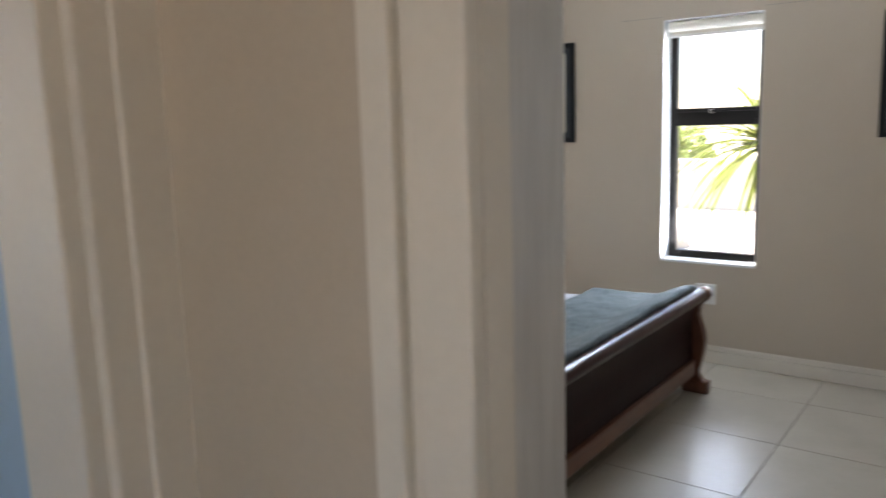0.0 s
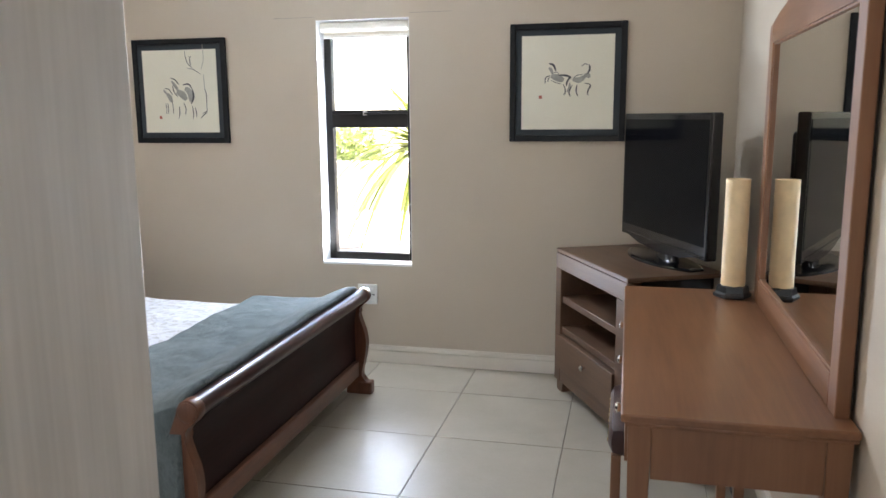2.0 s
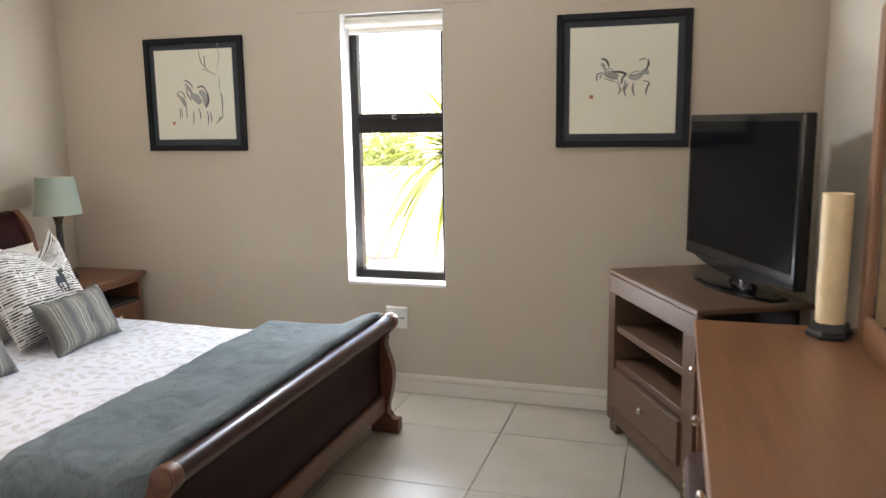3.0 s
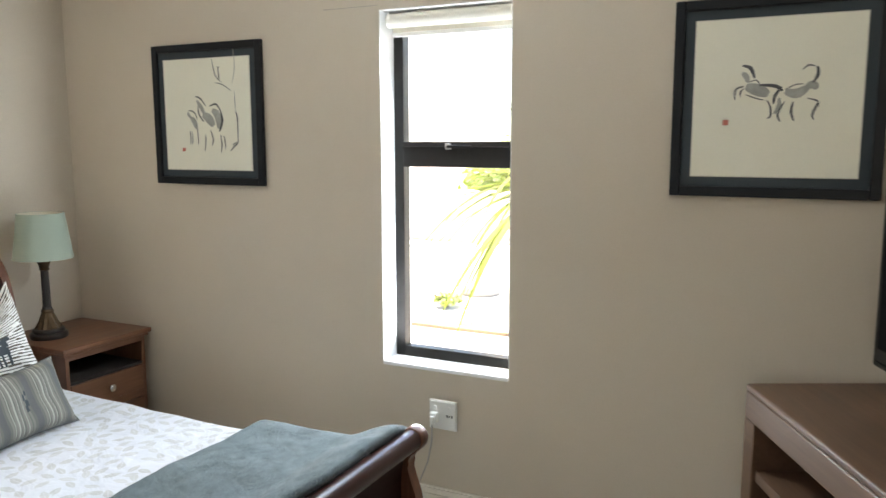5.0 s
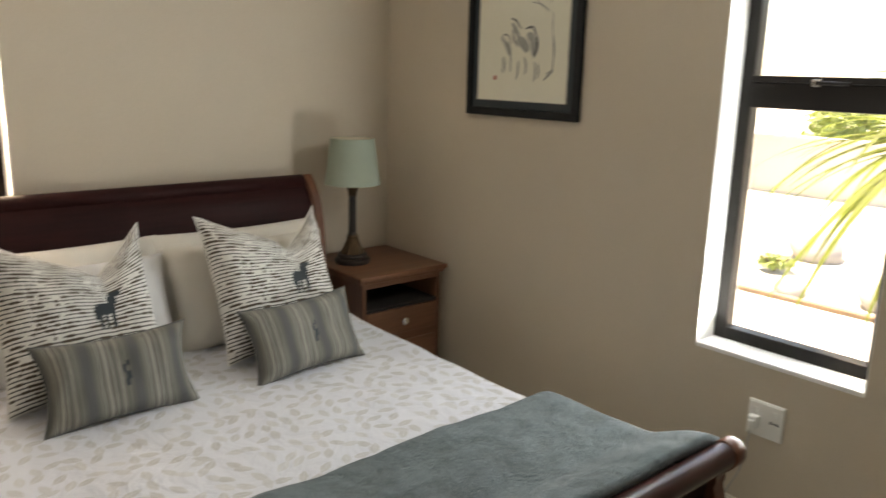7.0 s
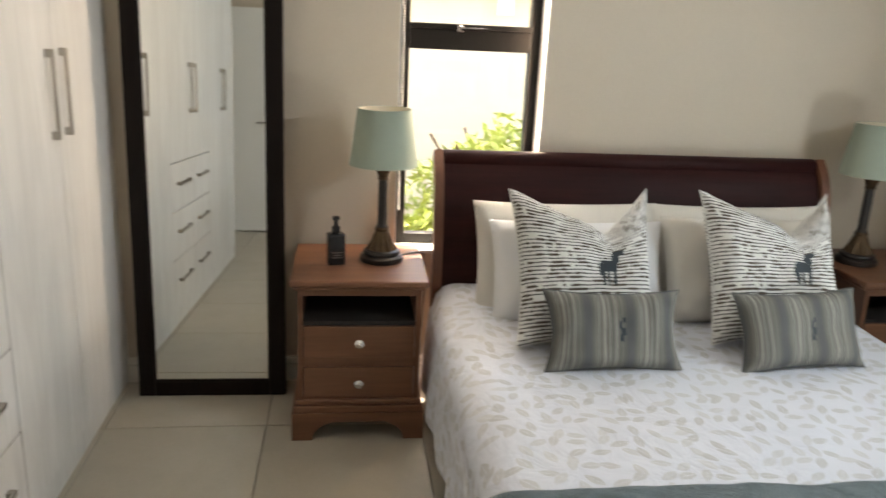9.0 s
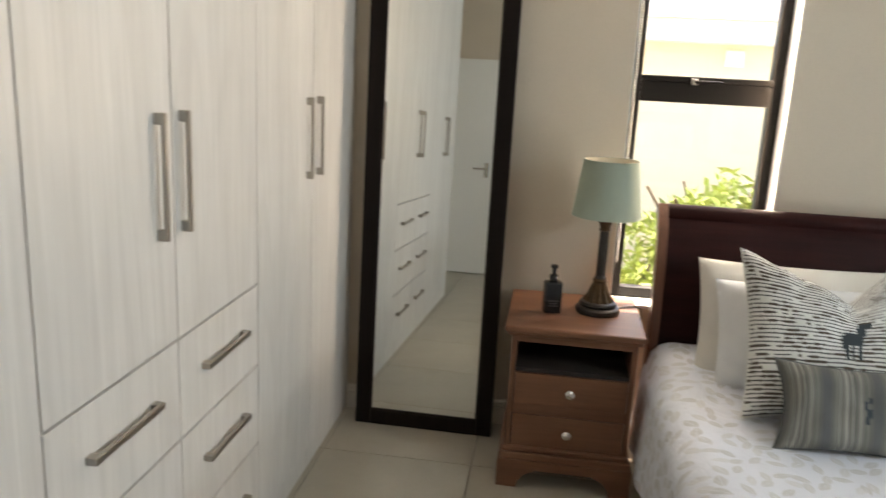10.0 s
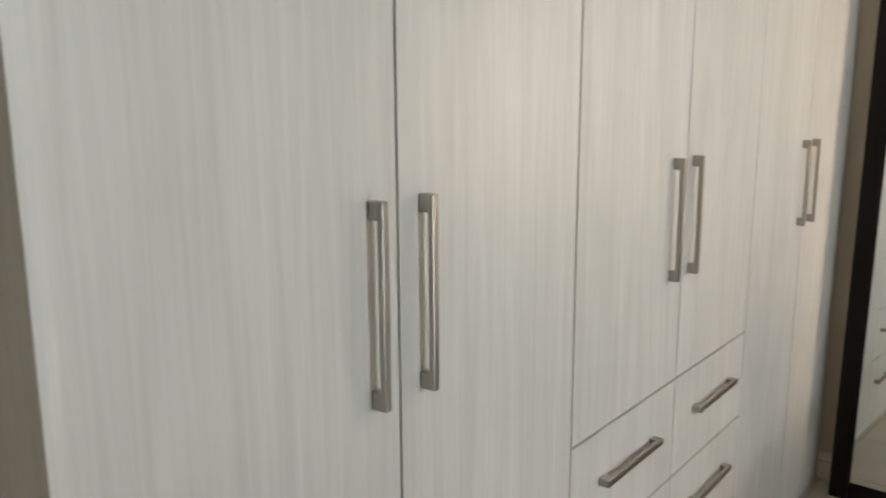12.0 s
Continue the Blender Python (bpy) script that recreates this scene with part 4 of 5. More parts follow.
mattress = solo("mattress", block(-3.652, -1.628, BY0 + 0.05, BY1 - 0.05, 0.20, 0.465, 0.05), MATTRESS, "white mattress on the bed", "mattress", smooth=True)


def fold_noise(x, y, s, seed):
    return noise.noise((x * s, y * s, seed)) + 0.5 * noise.noise((x * s * 2.3, y * s * 2.3, seed + 4))


def drape(x0, x1, y_lo, y_hi, top, hang_lo, hang_hi, seed, puff, nu=90, nv=150, lift=0.0, foot_rise=0.0, spill=0.022):
    """A cover laid over the bed: flat on top, rounded over both sides, hanging down in soft folds."""
    w = y_hi - y_lo
    total = hang_lo + w + hang_hi

    def shape(u, v):
        x = x0 + (x1 - x0) * u
        s = v * total - hang_lo
        r = 0.07
        z, y = top, y_lo + s
        if s < r:
            d = r - s
            ang = min(d / r, math.pi / 2)
            y, z = y_lo + r - r * math.sin(ang), top - r * (1 - math.cos(ang))
            over = d - r * math.pi / 2
            if over > 0:
                z -= over
                y -= spill + 0.30 * spill * math.sin(x * 21 + seed) * min(1, over * 4) + 0.020 * fold_noise(x, seed, 5, 2) * min(1, over * 5) + over * 0.06
            else:
                y -= spill * ang / (math.pi / 2)
        elif s > w - r:
            d = s - (w - r)
            ang = min(d / r, math.pi / 2)
            y, z = y_hi - r + r * math.sin(ang), top - r * (1 - math.cos(ang))
            over = d - r * math.pi / 2
            if over > 0:
                z -= over
                y += 0.010 * math.sin(x * 19 + seed) * min(1, over * 4) + spill * 0.9
            else:
                y += spill * 0.9 * ang / (math.pi / 2)
        flat = max(0.0, min(1.0, s / 0.2, (w - s) / 0.2))
        z += puff * fold_noise(x, y, 2.6, seed) + puff * 0.45 * fold_noise(x, y, 7.5, seed + 9) * flat
        if s > 0 and s < w:
            z += lift * max(0.0, (-3.05 - x) / 0.5)
            k = max(0.0, (x - (x1 - 0.22)) / 0.22)
            z += foot_rise * k * k * (3 - 2 * k) if k <= 1 else foot_rise
        return (x, y, max(z, 0.03))

    return grid_mesh(nu, nv, shape, lambda u, v: ((x1 - x0) * u, v * total))


def cover(name, bm, mat, label, cat, thick):
    ob = solo(name, bm, mat, label, cat, smooth=True)
    for p in ob.data.polygons:
        p.use_smooth = True
    sol = ob.modifiers.new("thickness", "SOLIDIFY")
    sol.thickness, sol.offset = thick, 1.0
    return ob


cover("duvet", drape(-3.645, -1.66, BY0 + 0.035, BY1 - 0.055, 0.482, 0.36, 0.20, 3.0, 0.010, lift=0.03), LEAFY, "white cotton duvet printed with beige leaves", "duvet", 0.022)
cover("throw_blanket", drape(-2.16, -1.572, BY0 - 0.025, BY1 - 0.040, 0.518, 0.44, 0.30, 8.0, 0.012, 60, 170, foot_rise=0.075, spill=0.035), FLEECE, "blue-grey fleece throw across the foot of the bed", "blanket", 0.032)


def pillow_point(u, v, side, w, h, t, ears, dent, seed):
    """A point of a stuffed cushion in the x, y plane: sharp seam, thick middle, pulled-out corners, a dent in the top edge."""
    a, b = 2 * u - 1, 2 * v - 1
    pull_x, pull_y = 1 - ears * (1 - b * b) * abs(a) ** 3, 1 - ears * (1 - a * a) * abs(b) ** 3
    x, y = w / 2 * a * pull_x, h / 2 * b * pull_y
    body = max(0.0, (1 - a ** 4) * (1 - b ** 4)) ** 0.55
    z = side * t / 2 * body
    if dent:
        valley = 0.22 + 0.02 * seed
        fall = ((1 + a) / (1 + valley)) ** 1.25 if a < valley else ((1 - a) / (1 - valley)) ** 0.95
        y -= dent * max(0.0, fall) * max(0.0, b + 0.25) ** 1.5
        z *= 1 - 0.60 * math.exp(-((a - valley) / 0.20) ** 2) * max(0.0, b) + 0.18 * math.exp(-((a - valley + 0.4) / 0.2) ** 2) * max(0.0, b)
    z += 0.018 * body * noise.noise((x * 7 + seed, y * 7, seed + side)) + 0.010 * body * noise.noise((x * 20 + seed, y * 12, seed))
    fan = max(0.0, 1 - abs(abs(a) - 0.8) / 0.3) * max(0.0, 1 - abs(abs(b) - 0.8) / 0.3)
    z += side * 0.006 * fan * math.sin(9 * (a + b * (1 if a * b > 0 else -1)) + seed)
    return Vector((x, y, z))


def pillow_mesh(w, h, t, ears=0.06, dent=0.0, nu=44, seed=0.0):
    bm = bmesh.new()
    layer = bm.loops.layers.uv.new("UVMap")
    for side in (1, -1):
        vs = [[bm.verts.new(pillow_point(i / nu, j / nu, side, w, h, t, ears, dent, seed)) for j in range(nu + 1)] for i in range(nu + 1)]
        for i in range(nu):
            for j in range(nu):
                order = ((i, j), (i + 1, j), (i + 1, j + 1), (i, j + 1)) if side > 0 else ((i, j), (i, j + 1), (i + 1, j + 1), (i + 1, j))
                f = bm.faces.new([vs[p][q] for p, q in order])
                for loop, (p, q) in zip(f.loops, order):
                    loop[layer].uv = (p / nu, q / nu)
    bmesh.ops.remove_doubles(bm, verts=bm.verts, dist=0.0004)
    return bm


def seam_cord(parent, w, h, t, ears, dent, seed, mat, r=0.0035):
    """The piping that runs round a cushion's seam."""
    n = 24
    ring = [(i / n, 0) for i in range(n)] + [(1, i / n) for i in range(n)] + [(1 - i / n, 1) for i in range(n)] + [(0, 1 - i / n) for i in range(n + 1)]
    part("piping", tube([pillow_point(u, v, 1, w, h, t, ears, dent, seed) for u, v in ring], r, 6), mat, parent)


def print_patch(parent, name, label, mat, rects, w, h, t, ears, dent, seed):
    """Plain printed or stitched shapes that follow the cushion's face; rects: (u0, u1, v0, v1)."""
    for u0, u1, v0, v1 in rects:
        bm = bmesh.new()
        k = 6
        vs = [[bm.verts.new(pillow_point(u0 + (u1 - u0) * i / k, v0 + (v1 - v0) * j / k, 1, w, h, t, ears, dent, seed) + Vector((0, 0, 0.0016))) for j in range(k + 1)] for i in range(k + 1)]
        for i in range(k):
            for j in range(k):
                bm.faces.new((vs[i][j], vs[i + 1][j], vs[i + 1][j + 1], vs[i][j + 1]))
        part(name, bm, mat, parent, label, smooth=True)


def prop(x, y, z, lean, turn=0.0, roll=0.0):
    """A cushion stood on its lower edge, facing +x, leaning back by lean degrees from upright."""
    up = Matrix(((0, 0, 1, 0), (1, 0, 0, 0), (0, 1, 0, 0), (0, 0, 0, 1)))  # width along y, height along z, face to +x
    return Matrix.Translation((x, y, z)) @ Matrix.Rotation(radians(turn), 4, "Z") @ Matrix.Rotation(radians(-lean), 4, "Y") @ up @ Matrix.Rotation(radians(roll), 4, "Z")


for x, y, z, w, h, lean, seed, mat, lab in ((-3.50, 3.020, 0.690, 0.75, 0.46, 18, 1.0, COTTON, "ivory cotton pillow standing against the headboard"),
                                           (-3.50, 3.720, 0.690, 0.75, 0.46, 18, 2.0, COTTON, "ivory cotton pillow standing against the headboard"),
                                           (-3.37, 3.030, 0.680, 0.68, 0.40, 24, 3.0, COTTON_WHITE, "white cotton pillow leaning on another pillow"),
                                           (-3.37, 3.715, 0.690, 0.70, 0.42, 24, 4.0, COTTON, "ivory cotton pillow leaning on another pillow")):
    solo("pillow", pillow_mesh(w, h, 0.17, 0.05, seed=seed), mat, lab, "pillow", "pillows on the bed", prop(x, y, z, lean, 0, 0), True)


SHAPE = ((0.575, 0.685, 0.45, 0.54), (0.645, 0.700, 0.52, 0.595), (0.66, 0.735, 0.585, 0.625), (0.578, 0.598, 0.355, 0.46), (0.615, 0.632, 0.36, 0.46), (0.660, 0.680, 0.36, 0.46), (0.560, 0.578, 0.42, 0.52))
MARK = ((0.505, 0.530, 0.36, 0.44), (0.515, 0.548, 0.43, 0.52), (0.500, 0.520, 0.51, 0.60), (0.525, 0.545, 0.58, 0.64))
for x, y, z, lean, turn, roll, seed in ((-3.175, 2.985, 0.766, 27, 0, 1, 5.0), (-3.175, 3.690, 0.766, 27, 2, -1, 6.0)):
    size = (0.51, 0.56, 0.18, 0.10, 0.105)
    c = solo("cushion", pillow_mesh(*size, seed=seed), ZEBRA, "square white cushion with rows of broken black dashes", "cushion", "dashed cushions on the bed", prop(x, y, z, lean, turn, roll), True)
    print_patch(c, "printed_shape", "plain dark grey printed shape", MAT_CARD, SHAPE, *size, seed)
    seam_cord(c, *size, seed, ZEBRA)
for x, y, z, lean, turn, roll, seed in ((-2.925, 3.022, 0.622, 26, -1, 0, 7.0), (-2.925, 3.675, 0.622, 26, 4, 1, 8.0)):
    size = (0.465, 0.272, 0.13, 0.13, 0.0)
    c = solo("cushion", pillow_mesh(*size, seed=seed), STRIPED, "small oblong grey striped ticking cushion", "cushion", "striped cushions on the bed", prop(x, y, z, lean, turn, roll), True)
    print_patch(c, "embroidery", "small slate-grey stitched mark", MAT_CARD, MARK, *size, seed)
    seam_cord(c, *size, seed, STRIPED, 0.003)


# ---- dresser, its mirror and the candle ----
DX0, DX1, DY0, DY1, DZ = -0.139, 0.420, 2.165, 3.715, 0.785
dresser = thing("dresser", "brown wooden dressing table with tapered legs against the wall", "dresser")
part("top", block(DX0, DX1, DY0, DY1, DZ - 0.022, DZ, 0.005), DRESS_WOOD, dresser)
part("top_moulding", block(DX0 + 0.010, DX1, DY0 + 0.010, DY1 - 0.010, DZ - 0.036, DZ - 0.022, 0.005), DRESS_WOOD, dresser)
for x0, x1 in ((DX0 + 0.018, DX0 + 0.078), (DX1 - 0.070, DX1 - 0.010)):
    for y0, y1 in ((DY0 + 0.018, DY0 + 0.078), (DY1 - 0.078, DY1 - 0.018)):
        bm = bmesh.new()
        box(bm, x0, x1, y0, y1, 0.0, DZ - 0.036, 0.003)
        for v in bm.verts:
            if v.co.z < 0.1:
                v.co.x += (0.5 * (x0 + x1) - v.co.x) * 0.4
                v.co.y += (0.5 * (y0 + y1) - v.co.y) * 0.4
        part("leg", bm, DRESS_SIDE, dresser)
part("end_apron", block(DX0 + 0.078, DX1 - 0.070, DY0 + 0.026, DY0 + 0.046, 0.605, DZ - 0.036), DRESS_SIDE, dresser)
part("end_apron", block(DX0 + 0.078, DX1 - 0.070, DY1 - 0.046, DY1 - 0.026, 0.605, DZ - 0.036), DRESS_SIDE, dresser)
part("back_apron", block(DX1 - 0.040, DX1 - 0.020, DY0 + 0.078, DY1 - 0.078, 0.605, DZ - 0.036), DRESS_WOOD, dresser)


def brass_knob(x, y, z, parent, m=None):
    k = lathe([(0.006, 0.0), (0.006, 0.010), (0.014, 0.016), (0.016, 0.022), (0.010, 0.028), (0.003, 0.030)], 18)
    bmesh.ops.rotate(k, verts=k.verts, matrix=Matrix.Rotation(radians(-90), 3, "Y"))
    bmesh.ops.translate(k, verts=k.verts, vec=(x, y, z))
    return part("knob", k, CHROME, parent, "round bright metal knob", smooth=True)


n_dr = 3
span = (DY1 - DY0 - 0.156) / n_dr
for i in range(n_dr):
    a = DY0 + 0.078 + i * span
    d = part("drawer", block(DX0 + 0.012, DX0 + 0.20, a + 0.004, a + span - 0.004, 0.622, DZ - 0.042, 0.003), DRESS_WOOD, dresser)
    brass_knob(DX0 + 0.012, a + span / 2, 0.685, d)

# the dark stool tucked under the dressing table
stool = thing("stool", "dark leather stool pushed under the dressing table", "stool")
part("seat", block(DX0 - 0.035, 0.25, 2.52, 2.96, 0.50, 0.600, 0.036), LEATHER, stool, "dark reddish-brown padded leather seat", smooth=True)
for k in range(8):
    stud = lathe([(0.007, 0.0), (0.006, 0.003), (0.002, 0.0045)], 12)
    bmesh.ops.rotate(stud, verts=stud.verts, matrix=Matrix.Rotation(radians(-90), 3, "Y"))
    bmesh.ops.translate(stud, verts=stud.verts, vec=(DX0 - 0.034, 2.565 + 0.05 * k, 0.545))
    part("stud", stud, BRASS, stool, "small brass stud", smooth=True)
for x in (DX0 - 0.01, 0.21):
    for y in (2.55, 2.93):
        part("leg", block(x - 0.015, x + 0.015, y - 0.015, y + 0.015, 0.0, 0.505, 0.003), DRESS_SIDE, stool)

dm = thing("dresser_mirror", "large brown wood-framed mirror with arched top on the dressing table", "mirror")
MX0, MX1 = 0.377, 0.413
MY0, MY1, MZ0, MZS, RISE, FWD = 2.250, 3.550, DZ, 1.862, 0.076, 0.075
GLASS_TOP = 1.800


def arch_z(y):
    t = (y - (MY0 + MY1) / 2) / ((MY1 - MY0) / 2)
    return MZS + RISE * (1 - t * t)


N = 28
for nm, y0, y1 in (("stile", MY0, MY0 + FWD), ("stile", MY1 - FWD, MY1)):
    ol = [(y0, MZ0), (y1, MZ0)] + [(y1 + (y0 - y1) * k / 6, arch_z(y1 + (y0 - y1) * k / 6)) for k in range(7)]
    part(nm, extrude_outline(ol, "x", MX0, MX1, bevel=0.004), DRESS_SIDE, dm)
part("bottom_rail", block(MX0, MX1, MY0 + FWD, MY1 - FWD, MZ0, MZ0 + 0.095, 0.005), DRESS_WOOD, dm)
ya, yb = MY0 + FWD, MY1 - FWD
ol = [(ya + (yb - ya) * k / N, arch_z(ya + (yb - ya) * k / N)) for k in range(N + 1)] + [(yb, GLASS_TOP), (ya, GLASS_TOP)]
part("arched_rail", extrude_outline(ol, "x", MX0, MX1), DRESS_WOOD, dm)
part("mirror_glass", block(MX0 + 0.014, MX0 + 0.020, ya - 0.003, yb + 0.003, MZ0 + 0.092, GLASS_TOP + 0.003), MIRROR, dm, "clear silvered mirror glass")
part("bead", boxes((MX0 + 0.006, MX0 + 0.014, ya, ya + 0.007, MZ0 + 0.095, GLASS_TOP), (MX0 + 0.006, MX0 + 0.014, yb - 0.007, yb, MZ0 + 0.095, GLASS_TOP), (MX0 + 0.006, MX0 + 0.014, ya, yb, MZ0 + 0.095, MZ0 + 0.102), (MX0 + 0.006, MX0 + 0.014, ya, yb, GLASS_TOP - 0.007, GLASS_TOP)), DRESS_SIDE, dm)
part("backing", boxes((MX1, MX1 + 0.006, MY0 + 0.01, MY1 - 0.01, MZ0 + 0.02, MZS + 0.01)), BLACK_FRAME, dm)

candle = thing("candle", "tall cream pillar candle on a black six-sided holder", "candle", at=pose(0.298, 3.585, DZ))
part("holder", lathe([(0.070, 0.0), (0.076, 0.006), (0.076, 0.016), (0.066, 0.024), (0.062, 0.048), (0.050, 0.052)], 6), BLACK_STONE, candle, "black lacquered holder")
wax = bmesh.new()
seg, rows_n = 36, 60
rings = []
for j in range(rows_n + 1):
    z = 0.050 + 0.44 * j / rows_n
    rings.append([wax.verts.new(((0.048 + 0.0012 * noise.noise((i * 0.5, z * 26, 2)) - 0.0012 * (1 if (int(z * 55) % 3 == 0 and (i // 6) % 2 == 0) else 0)) * math.cos(2 * math.pi * i / seg), (0.048 + 0.0012 * noise.noise((i * 0.5, z * 26, 2)) - 0.0012 * (1 if (int(z * 55) % 3 == 0 and (i // 6) % 2 == 0) else 0)) * math.sin(2 * math.pi * i / seg), z)) for i in range(seg)])
rings.append([wax.verts.new((0.041 * math.cos(2 * math.pi * i / seg), 0.041 * math.sin(2 * math.pi * i / seg), 0.49)) for i in range(seg)])
rings.append([wax.verts.new((0.036 * math.cos(2 * math.pi * i / seg), 0.036 * math.sin(2 * math.pi * i / seg), 0.478)) for i in range(seg)])
for a, b in zip(rings, rings[1:]):
    for i in range(seg):
        wax.faces.new((a[i], a[(i + 1) % seg], b[(i + 1) % seg], b[i]))
wax.faces.new(rings[-1])
part("wax_pillar", wax, CANDLE_WAX, candle, smooth=True)
part("wick", tube([(0, 0, 0.476), (0.001, 0, 0.487)], 0.0012, 6), BLACK_STONE, candle)

# ---- television cabinet ----
# local: x along the front from its far corner, y to the front is negative
cab_at = Matrix.Translation((-0.514, 4.515, 0)) @ Matrix.Rotation(math.atan2(-0.785, 0.388), 4, "Z")
cabinet = thing("tv_cabinet", "brown wooden television cabinet with two open shelves over a drawer", "cabinet", at=cab_at)
CW, CD, CH = 0.872, 0.50, 0.812
part("top", block(0, CW, 0, CD, CH - 0.022, CH, 0.006), CAB_WOOD, cabinet)
part("top_rail", block(0.0, CW, 0.0, 0.028, 0.700, CH - 0.022, 0.006), CAB_WOOD, cabinet)
part("side_panel", block(0.0, 0.075, 0.0, CD, 0.06, 0.700, 0.004), CAB_WOOD, cabinet)
part("side_panel", block(CW - 0.105, CW, 0.0, CD, 0.06, 0.700, 0.004), CAB_WOOD, cabinet)
# shade behind the open shelves is painted into this panel's colour
part("back_panel", block(0.075, CW - 0.105, CD - 0.015, CD, 0.06, CH - 0.03), RECESS_SHADE, cabinet)
part("shelf", block(0.075, CW - 0.105, 0.012, CD - 0.015, 0.515, 0.550, 0.003), CAB_WOOD, cabinet)
part("shelf", block(0.075, CW - 0.105, 0.012, CD - 0.015, 0.340, 0.378, 0.003), CAB_WOOD, cabinet)
dr = part("drawer", block(0.070, CW - 0.100, -0.014, 0.40, 0.150, 0.334, 0.004), CAB_WOOD, cabinet)
k = lathe([(0.006, 0.0), (0.006, 0.010), (0.015, 0.016), (0.017, 0.024), (0.010, 0.030), (0.003, 0.032)], 18)
bmesh.ops.rotate(k, verts=k.verts, matrix=Matrix.Rotation(radians(90), 3, "X"))
bmesh.ops.translate(k, verts=k.verts, vec=(0.46, -0.014, 0.262))
part("knob", k, CHROME, dr, "round bright metal knob", smooth=True)
part("plinth", block(0.0, CW, 0.004, CD, 0.060, 0.142, 0.004), CAB_WOOD, cabinet)
for a, b in ((0.02, 0.11), (CW - 0.11, CW - 0.02)):
    part("foot", extrude_outline([(a, 0.0), (b - 0.02, 0.0), (b, 0.062), (a, 0.062)] if a < 0.3 else [(a + 0.02, 0.0), (b, 0.0), (b, 0.062), (a, 0.062)], "y", 0.01, CD - 0.02), CAB_WOOD, cabinet)
solo("remote_control", block(-0.02, 0.02, -0.07, 0.07, 0, 0.018, 0.004), PLASTIC, "small pale remote control on the cabinet shelf", "remote", at=cab_at @ pose(0.72, 0.09, 0.551, 0, 0, 70))

# ---- television ----
tv_at = Matrix.Translation((0.0375, 4.16, CH)) @ Matrix.Rotation(math.atan2(-0.88, 0.377), 4, "Z")
tv = thing("television", "black flat-screen television on a glossy stand, switched off", "television", at=tv_at)
TW, TB, TT = 0.464, 0.088, 0.731
bezel = bmesh.new()
box(bezel, -TW, TW, -0.022, 0.030, TB, TT, 0.008)
part("casing", bezel, BLACK_GLOSS, tv, "glossy black casing", smooth=False)
part("screen", block(-TW + 0.028, TW - 0.028, -0.0245, -0.0215, TB + 0.060, TT - 0.030), SCREEN, tv, "dark matt screen")
chin = [(-TW + 0.01, TB + 0.02), (-0.22, TB - 0.022), (0.0, TB - 0.032), (0.22, TB - 0.022), (TW - 0.01, TB + 0.02)]
part("lower_trim", extrude_outline(chin, "y", -0.026, 0.012, bevel=0.004), BLACK_GLOSS, tv)
neck = lathe([(1.0, 0.016), (0.86, 0.04), (0.80, 0.085)], 28, 0, 0.0)
for v in neck.verts:
    v.co.x, v.co.y = v.co.x * 0.105, v.co.y * 0.038 + 0.030
part("neck", neck, BLACK_GLOSS, tv, smooth=True)
foot = bmesh.new()
edge = [(-0.42 + 0.68 * k / 28, -0.095 + 0.110 * abs(-1 + 2 * k / 28) ** 2.2) for k in range(29)] + [(0.24 - 0.64 * k / 14, 0.155 - 0.06 * abs(-1 + 2 * k / 14) ** 2) for k in range(15)]
ring_lo = [foot.verts.new((x, y, 0.0)) for x, y in edge]
ring_hi = [foot.verts.new((x, y, 0.008)) for x, y in edge]
ring_in = [foot.verts.new((x * 0.95, 0.03 + (y - 0.03) * 0.90, 0.013)) for x, y in edge]
ring_top = [foot.verts.new((x * 0.25, 0.03 + (y - 0.03) * 0.3, 0.020)) for x, y in edge]
foot.faces.new(list(reversed(ring_lo)))
for a, b in ((ring_lo, ring_hi), (ring_hi, ring_in), (ring_in, ring_top)):
    for k in range(len(edge)):
        foot.faces.new((a[k], a[(k + 1) % len(edge)], b[(k + 1) % len(edge)], b[k]))
foot.faces.new(ring_top)
part("stand", foot, BLACK_GLOSS, tv, "wide curved gloss stand")
part("back_cover", block(-0.34, 0.34, 0.030, 0.075, TB + 0.06, TT - 0.08, 0.02), BLACK_STONE, tv)


# ---- pictures ----
def stroke(bm, pts, w, y):
    """A brush stroke: a tapering ribbon through points (x, z), just in front of the paper."""
    line = bow(pts, 5)
    k = len(line)
    rows = []
    for i, (x, z) in enumerate(line):
        ax, az = line[max(0, i - 1)]
        bx, bz = line[min(k - 1, i + 1)]
        d = Vector((bx - ax, bz - az))
        d = d.normalized() if d.length else Vector((1, 0))
        h = w * (0.35 + 0.65 * math.sin(math.pi * (i + 0.6) / (k + 0.2)))
        rows.append((bm.verts.new((x - d.y * h, y, z + d.x * h)), bm.verts.new((x + d.y * h, y, z - d.x * h))))
    for (a, b), (c, e) in zip(rows, rows[1:]):
        bm.faces.new((a, b, e, c))


